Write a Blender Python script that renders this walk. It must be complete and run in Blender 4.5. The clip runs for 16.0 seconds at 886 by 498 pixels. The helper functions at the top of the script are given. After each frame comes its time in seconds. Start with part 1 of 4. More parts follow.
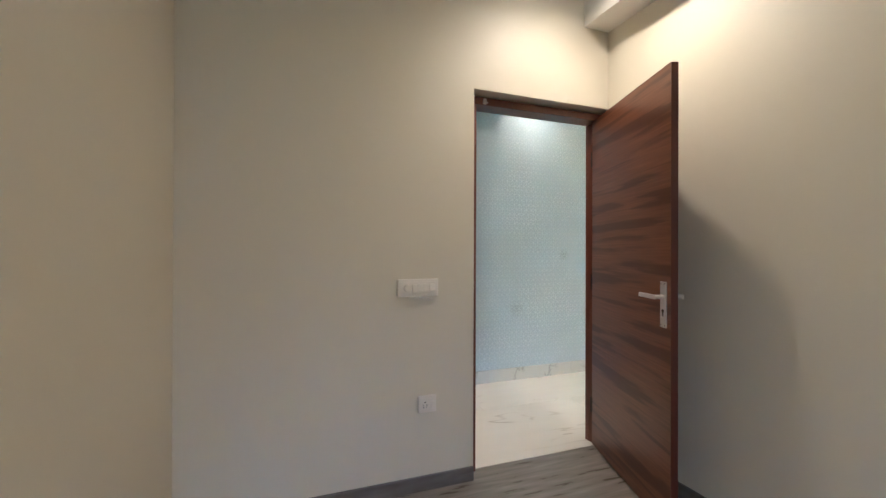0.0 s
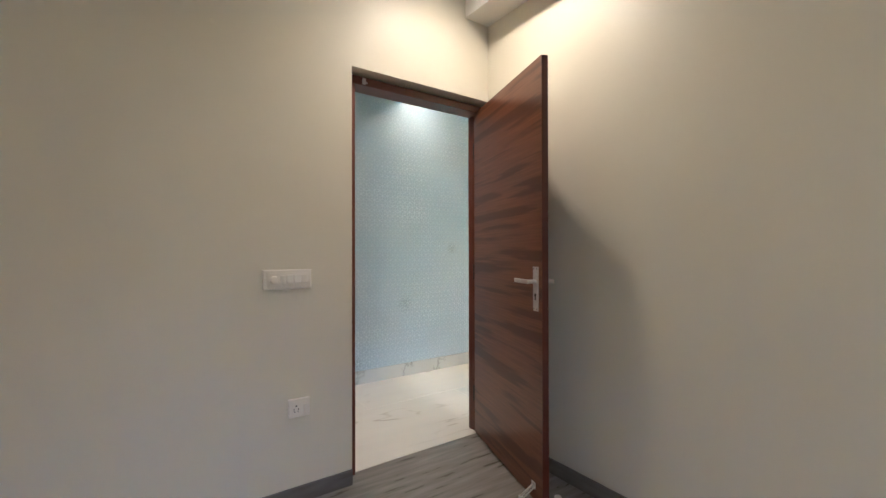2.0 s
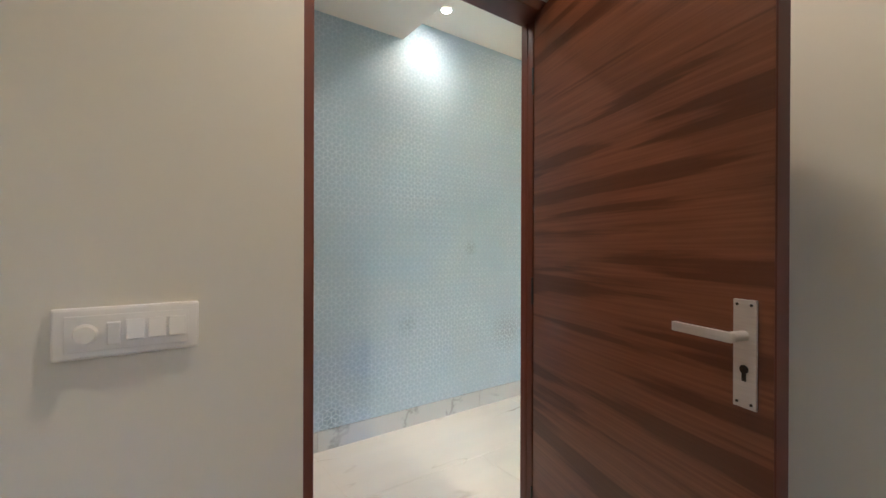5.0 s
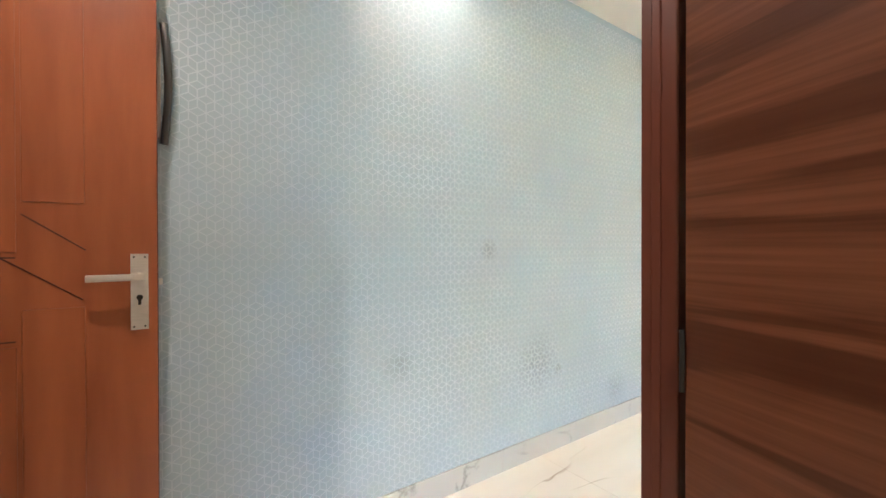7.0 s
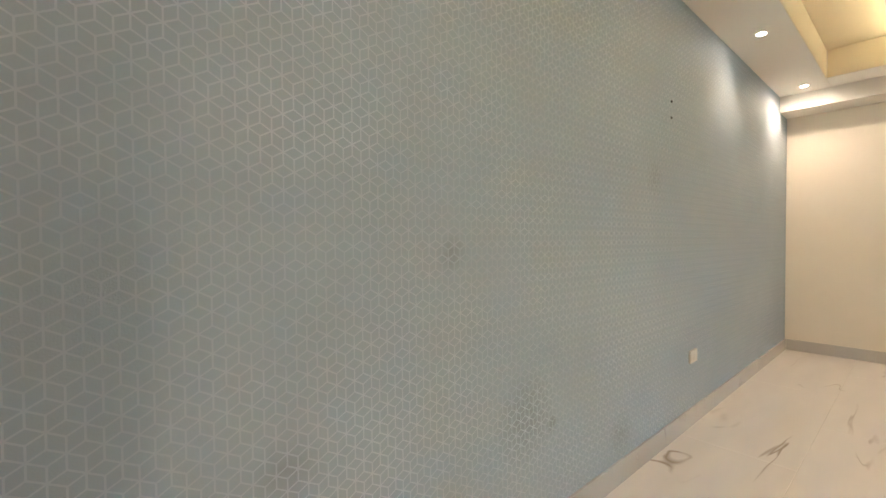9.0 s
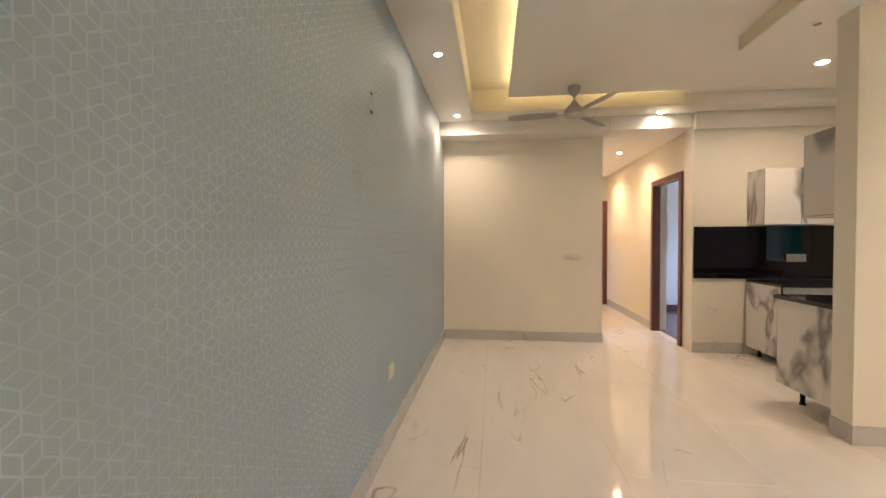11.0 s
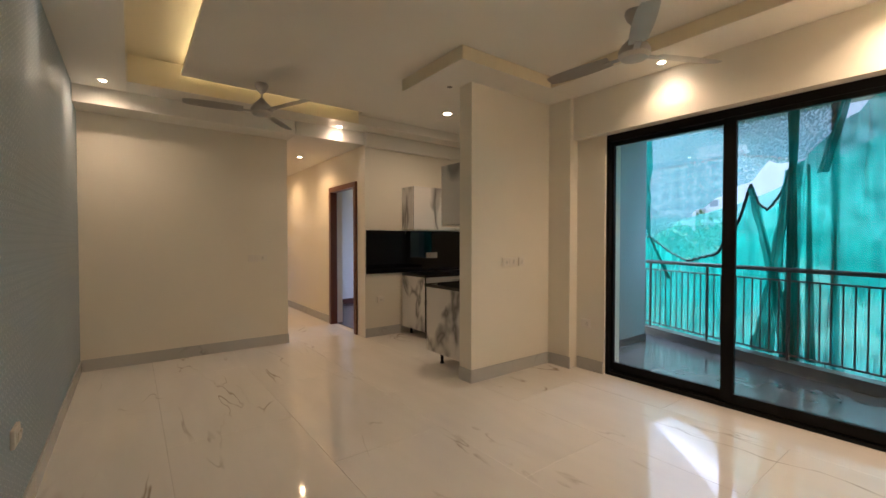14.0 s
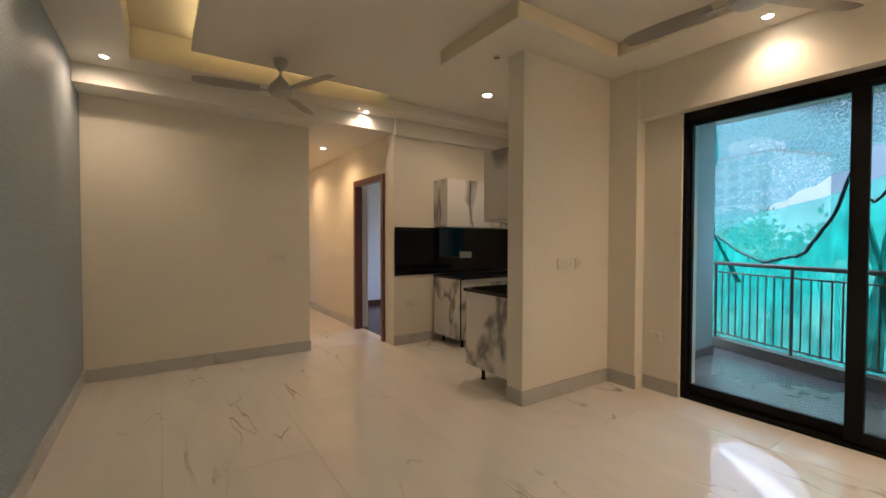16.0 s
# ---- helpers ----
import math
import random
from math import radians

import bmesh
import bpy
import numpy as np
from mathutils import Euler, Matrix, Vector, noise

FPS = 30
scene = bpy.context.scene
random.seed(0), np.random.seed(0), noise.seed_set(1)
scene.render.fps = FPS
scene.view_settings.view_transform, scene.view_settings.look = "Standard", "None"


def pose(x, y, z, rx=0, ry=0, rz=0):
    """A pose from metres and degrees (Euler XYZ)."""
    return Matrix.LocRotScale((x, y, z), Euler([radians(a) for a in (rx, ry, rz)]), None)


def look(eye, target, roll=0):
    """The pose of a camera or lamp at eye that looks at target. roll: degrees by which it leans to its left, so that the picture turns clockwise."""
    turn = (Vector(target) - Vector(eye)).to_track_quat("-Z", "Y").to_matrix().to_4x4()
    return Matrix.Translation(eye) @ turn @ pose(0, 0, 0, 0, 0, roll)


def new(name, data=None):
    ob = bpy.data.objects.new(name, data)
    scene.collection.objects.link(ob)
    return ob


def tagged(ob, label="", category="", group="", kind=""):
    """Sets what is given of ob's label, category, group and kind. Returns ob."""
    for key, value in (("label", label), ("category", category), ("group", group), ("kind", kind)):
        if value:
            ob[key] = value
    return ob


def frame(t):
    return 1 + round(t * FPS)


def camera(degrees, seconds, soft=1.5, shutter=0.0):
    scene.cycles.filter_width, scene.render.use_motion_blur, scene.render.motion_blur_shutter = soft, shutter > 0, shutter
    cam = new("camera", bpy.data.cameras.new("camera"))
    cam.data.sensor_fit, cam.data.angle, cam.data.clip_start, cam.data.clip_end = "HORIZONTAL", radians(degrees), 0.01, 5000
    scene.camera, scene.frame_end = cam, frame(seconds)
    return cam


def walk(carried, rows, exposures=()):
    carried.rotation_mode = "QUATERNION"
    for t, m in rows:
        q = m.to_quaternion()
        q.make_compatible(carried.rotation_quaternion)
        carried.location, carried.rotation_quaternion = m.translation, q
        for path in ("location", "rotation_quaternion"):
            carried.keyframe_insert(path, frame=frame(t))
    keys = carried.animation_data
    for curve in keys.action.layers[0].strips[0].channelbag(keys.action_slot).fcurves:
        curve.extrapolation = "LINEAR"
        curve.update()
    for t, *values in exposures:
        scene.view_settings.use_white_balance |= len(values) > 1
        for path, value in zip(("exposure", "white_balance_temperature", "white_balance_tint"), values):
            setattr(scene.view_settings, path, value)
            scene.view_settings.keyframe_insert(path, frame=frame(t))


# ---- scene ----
cam = camera(93.7, 16.0)
PATH = [
    (0, (-0.972, -2.093, 1.266), (-0.266, -0.222, 1.273), 0.2),
    (0.5, (-0.966, -2.124, 1.263), (-0.05, -0.346, 1.27), 0.0),
    (1, (-0.944, -2.145, 1.247), (0.085, -0.43, 1.258), 0.0),
    (1.5, (-0.916, -2.119, 1.227), (0.191, -0.453, 1.232), -0.0),
    (2, (-0.839, -2.037, 1.203), (0.301, -0.394, 1.212), -0.1),
    (2.5, (-0.724, -1.91, 1.212), (0.425, -0.273, 1.216), -0.1),
    (3, (-0.632, -1.732, 1.204), (0.524, -0.1, 1.21), -0.0),
    (3.2, (-0.599, -1.653, 1.213), (0.563, -0.026, 1.214), -0.0),
    (5.5, (-0.192, -0.786, 1.233), (0.964, 0.847, 1.227), 0.2),
    (6, (-0.072, -0.578, 1.249), (1.094, 1.047, 1.241), 0.3),
    (6.5, (0.059, -0.4, 1.242), (1.215, 1.232, 1.235), -0.4),
    (7, (0.203, -0.208, 1.246), (1.362, 1.422, 1.234), -0.1),
    (7.5, (0.305, -0.03, 1.245), (1.479, 1.589, 1.232), -0.6),
    (8, (0.426, 0.142, 1.259), (1.596, 1.764, 1.221), -0.3),
    (8.2, (0.476, 0.207, 1.264), (1.65, 1.826, 1.223), -0.3),
    (10.3, (1.198, 0.73, 1.273), (3.002, 1.592, 1.24), -0.1),
    (10.5, (1.212, 0.751, 1.281), (3.088, 1.444, 1.246), -0.0),
    (11, (1.314, 0.809, 1.312), (3.299, 1.052, 1.273), -0.1),
    (11.5, (1.357, 0.876, 1.313), (3.346, 0.673, 1.274), -0.1),
    (12, (1.374, 0.883, 1.327), (3.293, 0.32, 1.285), -0.2),
    (12.5, (1.354, 0.913, 1.324), (3.173, 0.083, 1.289), -0.1),
    (13, (1.333, 0.963, 1.35), (3.055, -0.052, 1.309), -0.1),
    (13.5, (1.318, 1.012, 1.341), (2.964, -0.123, 1.304), -0.0),
    (14, (1.33, 1.05, 1.333), (2.929, -0.15, 1.292), -0.0),
    (14.5, (1.424, 1.04, 1.334), (3.007, -0.182, 1.291), 0.0),
    (15, (1.593, 0.994, 1.322), (3.182, -0.22, 1.279), 0.1),
    (15.5, (1.748, 0.932, 1.321), (3.364, -0.245, 1.276), 0.1),
    (16, (1.908, 0.871, 1.324), (3.564, -0.25, 1.277), 0.1),
]
walk(cam, [(t, look(eye, aim, roll)) for t, eye, aim, roll in PATH], [(0, 4.6, 4700, 8), (3.2, 4.6, 4700, 8), (5.5, 4.7, 4650, 8), (6.5, 5.0, 4750, 10), (7.5, 5.1, 4950, 13), (8.2, 4.6, 5200, 14), (10.5, 3.9, 5500, 16), (12.5, 3.3, 5700, 16), (14.5, 2.8, 5750, 16), (16, 2.8, 5800, 16)])

# ---- world and sun ----
world = bpy.data.worlds.new("world")
scene.world = world
world.use_nodes = True
wn = world.node_tree
sky = wn.nodes.new("ShaderNodeTexSky")
sky.sky_type, sky.sun_disc = "NISHITA", False
sky.sun_elevation, sky.sun_rotation = radians(60), radians(174)
sky.dust_density, sky.air_density = 3.0, 1.0
wn.links.new(sky.outputs[0], wn.nodes["Background"].inputs[0])
wn.nodes["Background"].inputs[1].default_value = 0.15
sun = new("sun", bpy.data.lights.new("sun", "SUN"))
sun.data.energy, sun.data.angle, sun.data.color = 1.1, radians(30), (1, 0.98, 0.95)
sun.matrix_world = look((0, 0, 62), (-4, 36, 0))

WARM = (1.0, 0.69, 0.41)


# ---- materials ----
def mat(name, color, rough=0.5, metal=0.0, spec=0.5, second=None, scale=6.0, amount=0.5, stretch=(1, 1, 1),
        bump=0.0, bump_scale=80.0, detail=5.0, coat=0.0, coords="Object", turn=(0, 0, 0), rough_var=0.0):
    """A surface with a coarse and a fine variation of colour, and a fine relief."""
    m = bpy.data.materials.new(name)
    m.use_nodes = True
    nt = m.node_tree
    b = nt.nodes["Principled BSDF"]
    b.inputs["Roughness"].default_value = rough
    b.inputs["Metallic"].default_value = metal
    b.inputs["Specular IOR Level"].default_value = spec
    b.inputs["Coat Weight"].default_value = coat
    b.inputs["Coat Roughness"].default_value = 0.08
    geo = nt.nodes.new("ShaderNodeNewGeometry")
    mp = nt.nodes.new("ShaderNodeMapping")
    mp.inputs["Scale"].default_value = stretch
    mp.inputs["Rotation"].default_value = [radians(a) for a in turn]
    if coords == "Object":
        tc = nt.nodes.new("ShaderNodeTexCoord")
        nt.links.new(tc.outputs["Object"], mp.inputs["Vector"])
    else:
        nt.links.new(geo.outputs["Position"], mp.inputs["Vector"])
    n1 = nt.nodes.new("ShaderNodeTexNoise")
    n1.inputs["Scale"].default_value, n1.inputs["Detail"].default_value = scale, detail
    n2 = nt.nodes.new("ShaderNodeTexNoise")
    n2.inputs["Scale"].default_value, n2.inputs["Detail"].default_value = bump_scale, 3
    for n in (n1, n2):
        nt.links.new(mp.outputs[0], n.inputs["Vector"])
    ramp = nt.nodes.new("ShaderNodeValToRGB")
    second = second or tuple(c * 0.85 for c in color)
    ramp.color_ramp.elements[0].position, ramp.color_ramp.elements[1].position = 0.5 - amount / 2, 0.5 + amount / 2
    ramp.color_ramp.elements[0].color, ramp.color_ramp.elements[1].color = (*second, 1), (*color, 1)
    nt.links.new(n1.outputs["Fac"], ramp.inputs[0])
    nt.links.new(ramp.outputs[0], b.inputs["Base Color"])
    if bump:
        bp = nt.nodes.new("ShaderNodeBump")
        bp.inputs["Strength"].default_value, bp.inputs["Distance"].default_value = bump, 0.002
        nt.links.new(n2.outputs["Fac"], bp.inputs["Height"])
        nt.links.new(bp.outputs[0], b.inputs["Normal"])
    if rough_var:
        mr = nt.nodes.new("ShaderNodeMapRange")
        mr.inputs["To Min"].default_value, mr.inputs["To Max"].default_value = rough - rough_var, rough + rough_var
        nt.links.new(n1.outputs["Fac"], mr.inputs["Value"])
        nt.links.new(mr.outputs[0], b.inputs["Roughness"])
    return m


def veined(name, base, vein, vscale=0.8, width=0.02, rough=0.1, cloud=None, stretch=(1, 1, 1), turn=(0, 0, 0), spots=0.5, coords="Position", fine=6):
    """Polished marble: a clouded ground with thin broken veins."""
    m = mat(name, base, rough, second=cloud or tuple(c * 0.9 for c in base), scale=2.2, amount=0.6, coords=coords, stretch=stretch, turn=turn, rough_var=0.02)
    nt = m.node_tree
    b = nt.nodes["Principled BSDF"]
    src = b.inputs["Base Color"].links[0].from_socket
    mp = nt.nodes["Mapping"]
    warp = nt.nodes.new("ShaderNodeTexNoise")
    warp.inputs["Scale"].default_value, warp.inputs["Detail"].default_value = vscale, fine
    warp.inputs["Roughness"].default_value = 0.55
    warp.inputs["Distortion"].default_value = 0.6
    nt.links.new(mp.outputs[0], warp.inputs["Vector"])
    sub = nt.nodes.new("ShaderNodeMath")
    sub.operation = "SUBTRACT"
    sub.inputs[1].default_value = 0.5
    nt.links.new(warp.outputs["Fac"], sub.inputs[0])
    ab = nt.nodes.new("ShaderNodeMath")
    ab.operation = "ABSOLUTE"
    nt.links.new(sub.outputs[0], ab.inputs[0])
    line = nt.nodes.new("ShaderNodeMapRange")
    line.inputs["From Min"].default_value, line.inputs["From Max"].default_value = 0.0, width
    line.inputs["To Min"].default_value, line.inputs["To Max"].default_value = 1.0, 0.0
    nt.links.new(ab.outputs[0], line.inputs["Value"])
    mask = nt.nodes.new("ShaderNodeTexNoise")
    mask.inputs["Scale"].default_value, mask.inputs["Detail"].default_value = vscale * 2.2, 2
    nt.links.new(mp.outputs[0], mask.inputs["Vector"])
    mm = nt.nodes.new("ShaderNodeMapRange")
    mm.inputs["From Min"].default_value, mm.inputs["From Max"].default_value = spots - 0.03, spots + 0.13
    nt.links.new(mask.outputs["Fac"], mm.inputs["Value"])
    mul = nt.nodes.new("ShaderNodeMath")
    mul.operation = "MULTIPLY"
    nt.links.new(line.outputs[0], mul.inputs[0])
    nt.links.new(mm.outputs[0], mul.inputs[1])
    mix = nt.nodes.new("ShaderNodeMix")
    mix.data_type = "RGBA"
    nt.links.new(mul.outputs[0], mix.inputs["Factor"])
    nt.links.new(src, mix.inputs["A"])
    mix.inputs["B"].default_value = (*vein, 1)
    nt.links.new(mix.outputs["Result"], b.inputs["Base Color"])
    return m


def streaked_wood(name, light, mid, dark):
    """Laminate with fine grain running along x and broken dark streaks."""
    m = mat(name, light, 0.32, second=mid, scale=3.0, amount=0.5, stretch=(0.9, 1, 42), bump=0.06, bump_scale=8, detail=8)
    nt = m.node_tree
    b = nt.nodes["Principled BSDF"]
    tc = nt.nodes["Texture Coordinate"]
    mp = nt.nodes.new("ShaderNodeMapping")
    mp.inputs["Scale"].default_value = (0.42, 1, 7.0)
    mp.inputs["Rotation"].default_value = (0, radians(2), 0)
    nt.links.new(tc.outputs["Object"], mp.inputs["Vector"])
    no = nt.nodes.new("ShaderNodeTexNoise")
    no.inputs["Scale"].default_value, no.inputs["Detail"].default_value = 2.3, 9
    no.inputs["Distortion"].default_value = 0.25
    nt.links.new(mp.outputs[0], no.inputs["Vector"])
    mr = nt.nodes.new("ShaderNodeMapRange")
    mr.inputs["From Min"].default_value, mr.inputs["From Max"].default_value = 0.505, 0.565
    mr.inputs["To Min"].default_value, mr.inputs["To Max"].default_value = 0.0, 0.72
    nt.links.new(no.outputs["Fac"], mr.inputs["Value"])
    mix = nt.nodes.new("ShaderNodeMix")
    mix.data_type = "RGBA"
    nt.links.new(mr.outputs[0], mix.inputs["Factor"])
    nt.links.new(b.inputs["Base Color"].links[0].from_socket, mix.inputs["A"])
    mix.inputs["B"].default_value = (*dark, 1)
    nt.links.new(mix.outputs["Result"], b.inputs["Base Color"])
    return m


def smudges(m, spots, color):
    """Dirt marks on a wall, each at a place with a size and a strength."""
    nt = m.node_tree
    b = nt.nodes["Principled BSDF"]
    geo = nt.nodes["Geometry"]
    no = nt.nodes.new("ShaderNodeTexNoise")
    no.inputs["Scale"].default_value, no.inputs["Detail"].default_value = 28, 6
    nt.links.new(geo.outputs["Position"], no.inputs["Vector"])
    for place, size, strength in spots:
        d = nt.nodes.new("ShaderNodeVectorMath")
        d.operation = "DISTANCE"
        d.inputs[1].default_value = place
        nt.links.new(geo.outputs["Position"], d.inputs[0])
        r = nt.nodes.new("ShaderNodeMapRange")
        r.inputs["From Min"].default_value, r.inputs["From Max"].default_value = size * 0.1, size
        r.inputs["To Min"].default_value, r.inputs["To Max"].default_value = strength, 0.0
        nt.links.new(d.outputs["Value"], r.inputs["Value"])
        k = nt.nodes.new("ShaderNodeMath")
        k.operation = "MULTIPLY"
        nt.links.new(r.outputs[0], k.inputs[0])
        nt.links.new(no.outputs["Fac"], k.inputs[1])
        mix = nt.nodes.new("ShaderNodeMix")
        mix.data_type = "RGBA"
        nt.links.new(k.outputs[0], mix.inputs["Factor"])
        nt.links.new(b.inputs["Base Color"].links[0].from_socket, mix.inputs["A"])
        mix.inputs["B"].default_value = (*color, 1)
        nt.links.new(mix.outputs["Result"], b.inputs["Base Color"])


def glow(name, color, strength):
    m = bpy.data.materials.new(name)
    m.use_nodes = True
    b = m.node_tree.nodes["Principled BSDF"]
    b.inputs["Emission Color"].default_value = (*color, 1)
    b.inputs["Emission Strength"].default_value = strength
    return m


def pane_glass(name, tint, gloss=0.02):
    m = bpy.data.materials.new(name)
    m.use_nodes = True
    nt = m.node_tree
    out = nt.nodes["Material Output"]
    tr = nt.nodes.new("ShaderNodeBsdfTransparent")
    tr.inputs[0].default_value = (*tint, 1)
    gl = nt.nodes.new("ShaderNodeBsdfGlossy")
    gl.inputs["Roughness"].default_value = gloss
    fr = nt.nodes.new("ShaderNodeFresnel")
    fr.inputs[0].default_value = 1.45
    mx = nt.nodes.new("ShaderNodeMixShader")
    nt.links.new(fr.outputs[0], mx.inputs[0])
    nt.links.new(tr.outputs[0], mx.inputs[1])
    nt.links.new(gl.outputs[0], mx.inputs[2])
    nt.links.new(mx.outputs[0], out.inputs[0])
    return m


def net_cloth(name, color, clear, clump=0.25, grain=3.0):
    """Woven shade net: partly open, the threads let light through."""
    m = bpy.data.materials.new(name)
    m.use_nodes = True
    nt = m.node_tree
    out = nt.nodes["Material Output"]
    nt.nodes.remove(nt.nodes["Principled BSDF"])
    tr = nt.nodes.new("ShaderNodeBsdfTransparent")
    tl = nt.nodes.new("ShaderNodeBsdfTranslucent")
    df = nt.nodes.new("ShaderNodeBsdfDiffuse")
    geo = nt.nodes.new("ShaderNodeNewGeometry")
    no = nt.nodes.new("ShaderNodeTexNoise")
    no.inputs["Scale"].default_value, no.inputs["Detail"].default_value = grain, 6
    nt.links.new(geo.outputs["Position"], no.inputs["Vector"])
    ramp = nt.nodes.new("ShaderNodeValToRGB")
    ramp.color_ramp.elements[0].position, ramp.color_ramp.elements[1].position = 0.3, 0.7
    ramp.color_ramp.elements[0].color = (*[c * 0.4 for c in color], 1)
    ramp.color_ramp.elements[1].color = (*color, 1)
    nt.links.new(no.outputs["Fac"], ramp.inputs[0])
    nt.links.new(ramp.outputs[0], tl.inputs[0])
    nt.links.new(ramp.outputs[0], df.inputs[0])
    a = nt.nodes.new("ShaderNodeMixShader")
    a.inputs[0].default_value = 0.3
    nt.links.new(tl.outputs[0], a.inputs[1])
    nt.links.new(df.outputs[0], a.inputs[2])
    mr = nt.nodes.new("ShaderNodeMapRange")
    mr.inputs["From Min"].default_value, mr.inputs["From Max"].default_value = 0.3, 0.7
    mr.inputs["To Min"].default_value, mr.inputs["To Max"].default_value = clear - clump, clear + clump
    nt.links.new(no.outputs["Fac"], mr.inputs["Value"])
    b = nt.nodes.new("ShaderNodeMixShader")
    nt.links.new(mr.outputs[0], b.inputs[0])
    nt.links.new(a.outputs[0], b.inputs[1])
    nt.links.new(tr.outputs[0], b.inputs[2])
    nt.links.new(b.outputs[0], out.inputs[0])
    return m


CREAM = mat("cream_wall_paint", (0.81, 0.765, 0.655), 0.55, second=(0.77, 0.725, 0.61), scale=1.4, amount=0.7, bump=0.12, bump_scale=160, coords="Position")
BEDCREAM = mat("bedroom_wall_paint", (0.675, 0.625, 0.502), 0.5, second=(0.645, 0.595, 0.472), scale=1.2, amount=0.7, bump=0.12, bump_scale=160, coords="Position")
WHITE = mat("white_ceiling_paint", (0.80, 0.77, 0.70), 0.6, second=(0.77, 0.74, 0.66), scale=1.6, amount=0.7, bump=0.06, bump_scale=140, coords="Position")
# Pale yellow that carries the warm cove glow in its colour.
YELLOW = mat("glow_tinted_ceiling_paint", (0.84, 0.76, 0.57), 0.6, second=(0.81, 0.73, 0.54), scale=1.6, amount=0.7, bump=0.06, bump_scale=140, coords="Position")
PAPER = mat("blue_grey_wallpaper", (0.415, 0.49, 0.545), 0.58, second=(0.355, 0.43, 0.48), scale=1.1, amount=0.6, bump=0.25, bump_scale=240, coords="Position")
PAPERLINE = mat("wallpaper_line_print", (0.57, 0.635, 0.675), 0.45, spec=0.5, second=(0.45, 0.52, 0.565), scale=2.4, amount=0.35, coords="Position")
smudges(PAPER, (((1.705, 1.478, 1.227), 0.07, 0.8), ((2.278, 1.478, 0.485), 0.04, 1.3), ((2.10, 1.478, 0.56), 0.20, 0.7), ((1.15, 1.478, 0.7), 0.10, 0.6), ((2.9, 1.478, 0.25), 0.14, 0.6), ((3.3, 1.478, 1.62), 0.12, 0.5), ((0.62, 1.478, 0.17), 0.10, 0.8)), (0.16, 0.16, 0.16))
MARBLE = veined("polished_marble_tile", (0.80, 0.76, 0.69), (0.36, 0.30, 0.23), vscale=0.8, width=0.008, rough=0.06, stretch=(0.55, 2.4, 1), turn=(0, 0, 32), spots=0.535, fine=3.6)
GROUT = mat("grout", (0.66, 0.61, 0.53), 0.8)
SKIRT = veined("marble_skirting", (0.55, 0.54, 0.51), (0.33, 0.32, 0.30), vscale=1.6, width=0.02, rough=0.2, spots=0.5)
GRANITE = mat("streaked_brown_stone", (0.30, 0.27, 0.24), 0.3, second=(0.13, 0.115, 0.10), scale=3.2, amount=0.45, stretch=(1.0, 9, 1), detail=9, coords="Position", rough_var=0.1)
GRANITE_EDGE = mat("stone_skirting", (0.17, 0.155, 0.14), 0.35, second=(0.09, 0.08, 0.07), scale=5, amount=0.5, stretch=(1, 1, 5), coords="Position")
WALNUT = streaked_wood("walnut_laminate", (0.215, 0.083, 0.037), (0.120, 0.040, 0.016), (0.060, 0.016, 0.005))
FRAME = mat("dark_polished_door_frame", (0.15, 0.048, 0.027), 0.3, second=(0.10, 0.030, 0.017), scale=3, amount=0.6, stretch=(6, 6, 0.6), bump=0.05)
DARKEDGE = mat("door_edge_lipping", (0.085, 0.018, 0.010), 0.35, second=(0.06, 0.012, 0.008), scale=4, stretch=(6, 6, 0.6))
ORANGE = mat("varnished_solid_wood", (0.37, 0.110, 0.032), 0.33, second=(0.225, 0.056, 0.014), scale=2.4, amount=0.5, stretch=(5, 5, 0.7), bump=0.1, bump_scale=50, detail=7, rough_var=0.05)
STEEL = mat("brushed_nickel", (0.74, 0.71, 0.66), 0.40, metal=0.85, second=(0.64, 0.61, 0.56), scale=20, stretch=(1, 1, 12))
DARKMETAL = mat("dark_bronze_metal", (0.07, 0.065, 0.06), 0.4, metal=0.8)
PLASTIC = mat("ivory_switch_plastic", (0.78, 0.74, 0.66), 0.3, second=(0.75, 0.70, 0.62), scale=8)
HOLE = mat("dark_recess", (0.02, 0.018, 0.016), 0.7)
LAMINATE = veined("marble_print_laminate", (0.76, 0.735, 0.69), (0.22, 0.21, 0.20), vscale=1.9, width=0.055, rough=0.16, stretch=(1, 1, 0.5), turn=(0, 35, 20), spots=0.36, fine=2.6)
BLACKSTONE = mat("black_granite_worktop", (0.018, 0.018, 0.020), 0.08, second=(0.006, 0.006, 0.007), scale=140, amount=0.4)
BLACKGLASS = mat("black_glass_splashback", (0.006, 0.006, 0.008), 0.03, spec=0.3, second=(0.004, 0.004, 0.006))
ALU = mat("black_powder_coated_aluminium", (0.010, 0.009, 0.009), 0.5, spec=0.1, second=(0.009, 0.009, 0.009), scale=30)
GLASS = pane_glass("clear_window_glass", (0.93, 0.97, 0.97))
BALTILE = mat("grey_balcony_tile", (0.11, 0.115, 0.125), 0.16, second=(0.085, 0.09, 0.10), scale=5, amount=0.6, coords="Position", rough_var=0.06)
BALWALL = mat("grey_balcony_paint", (0.36, 0.40, 0.41), 0.7, second=(0.32, 0.36, 0.37), scale=2, bump=0.2, coords="Position")
BALSKIRT = mat("brown_stone_kerb", (0.13, 0.11, 0.10), 0.4, second=(0.09, 0.075, 0.07), scale=10, coords="Position")
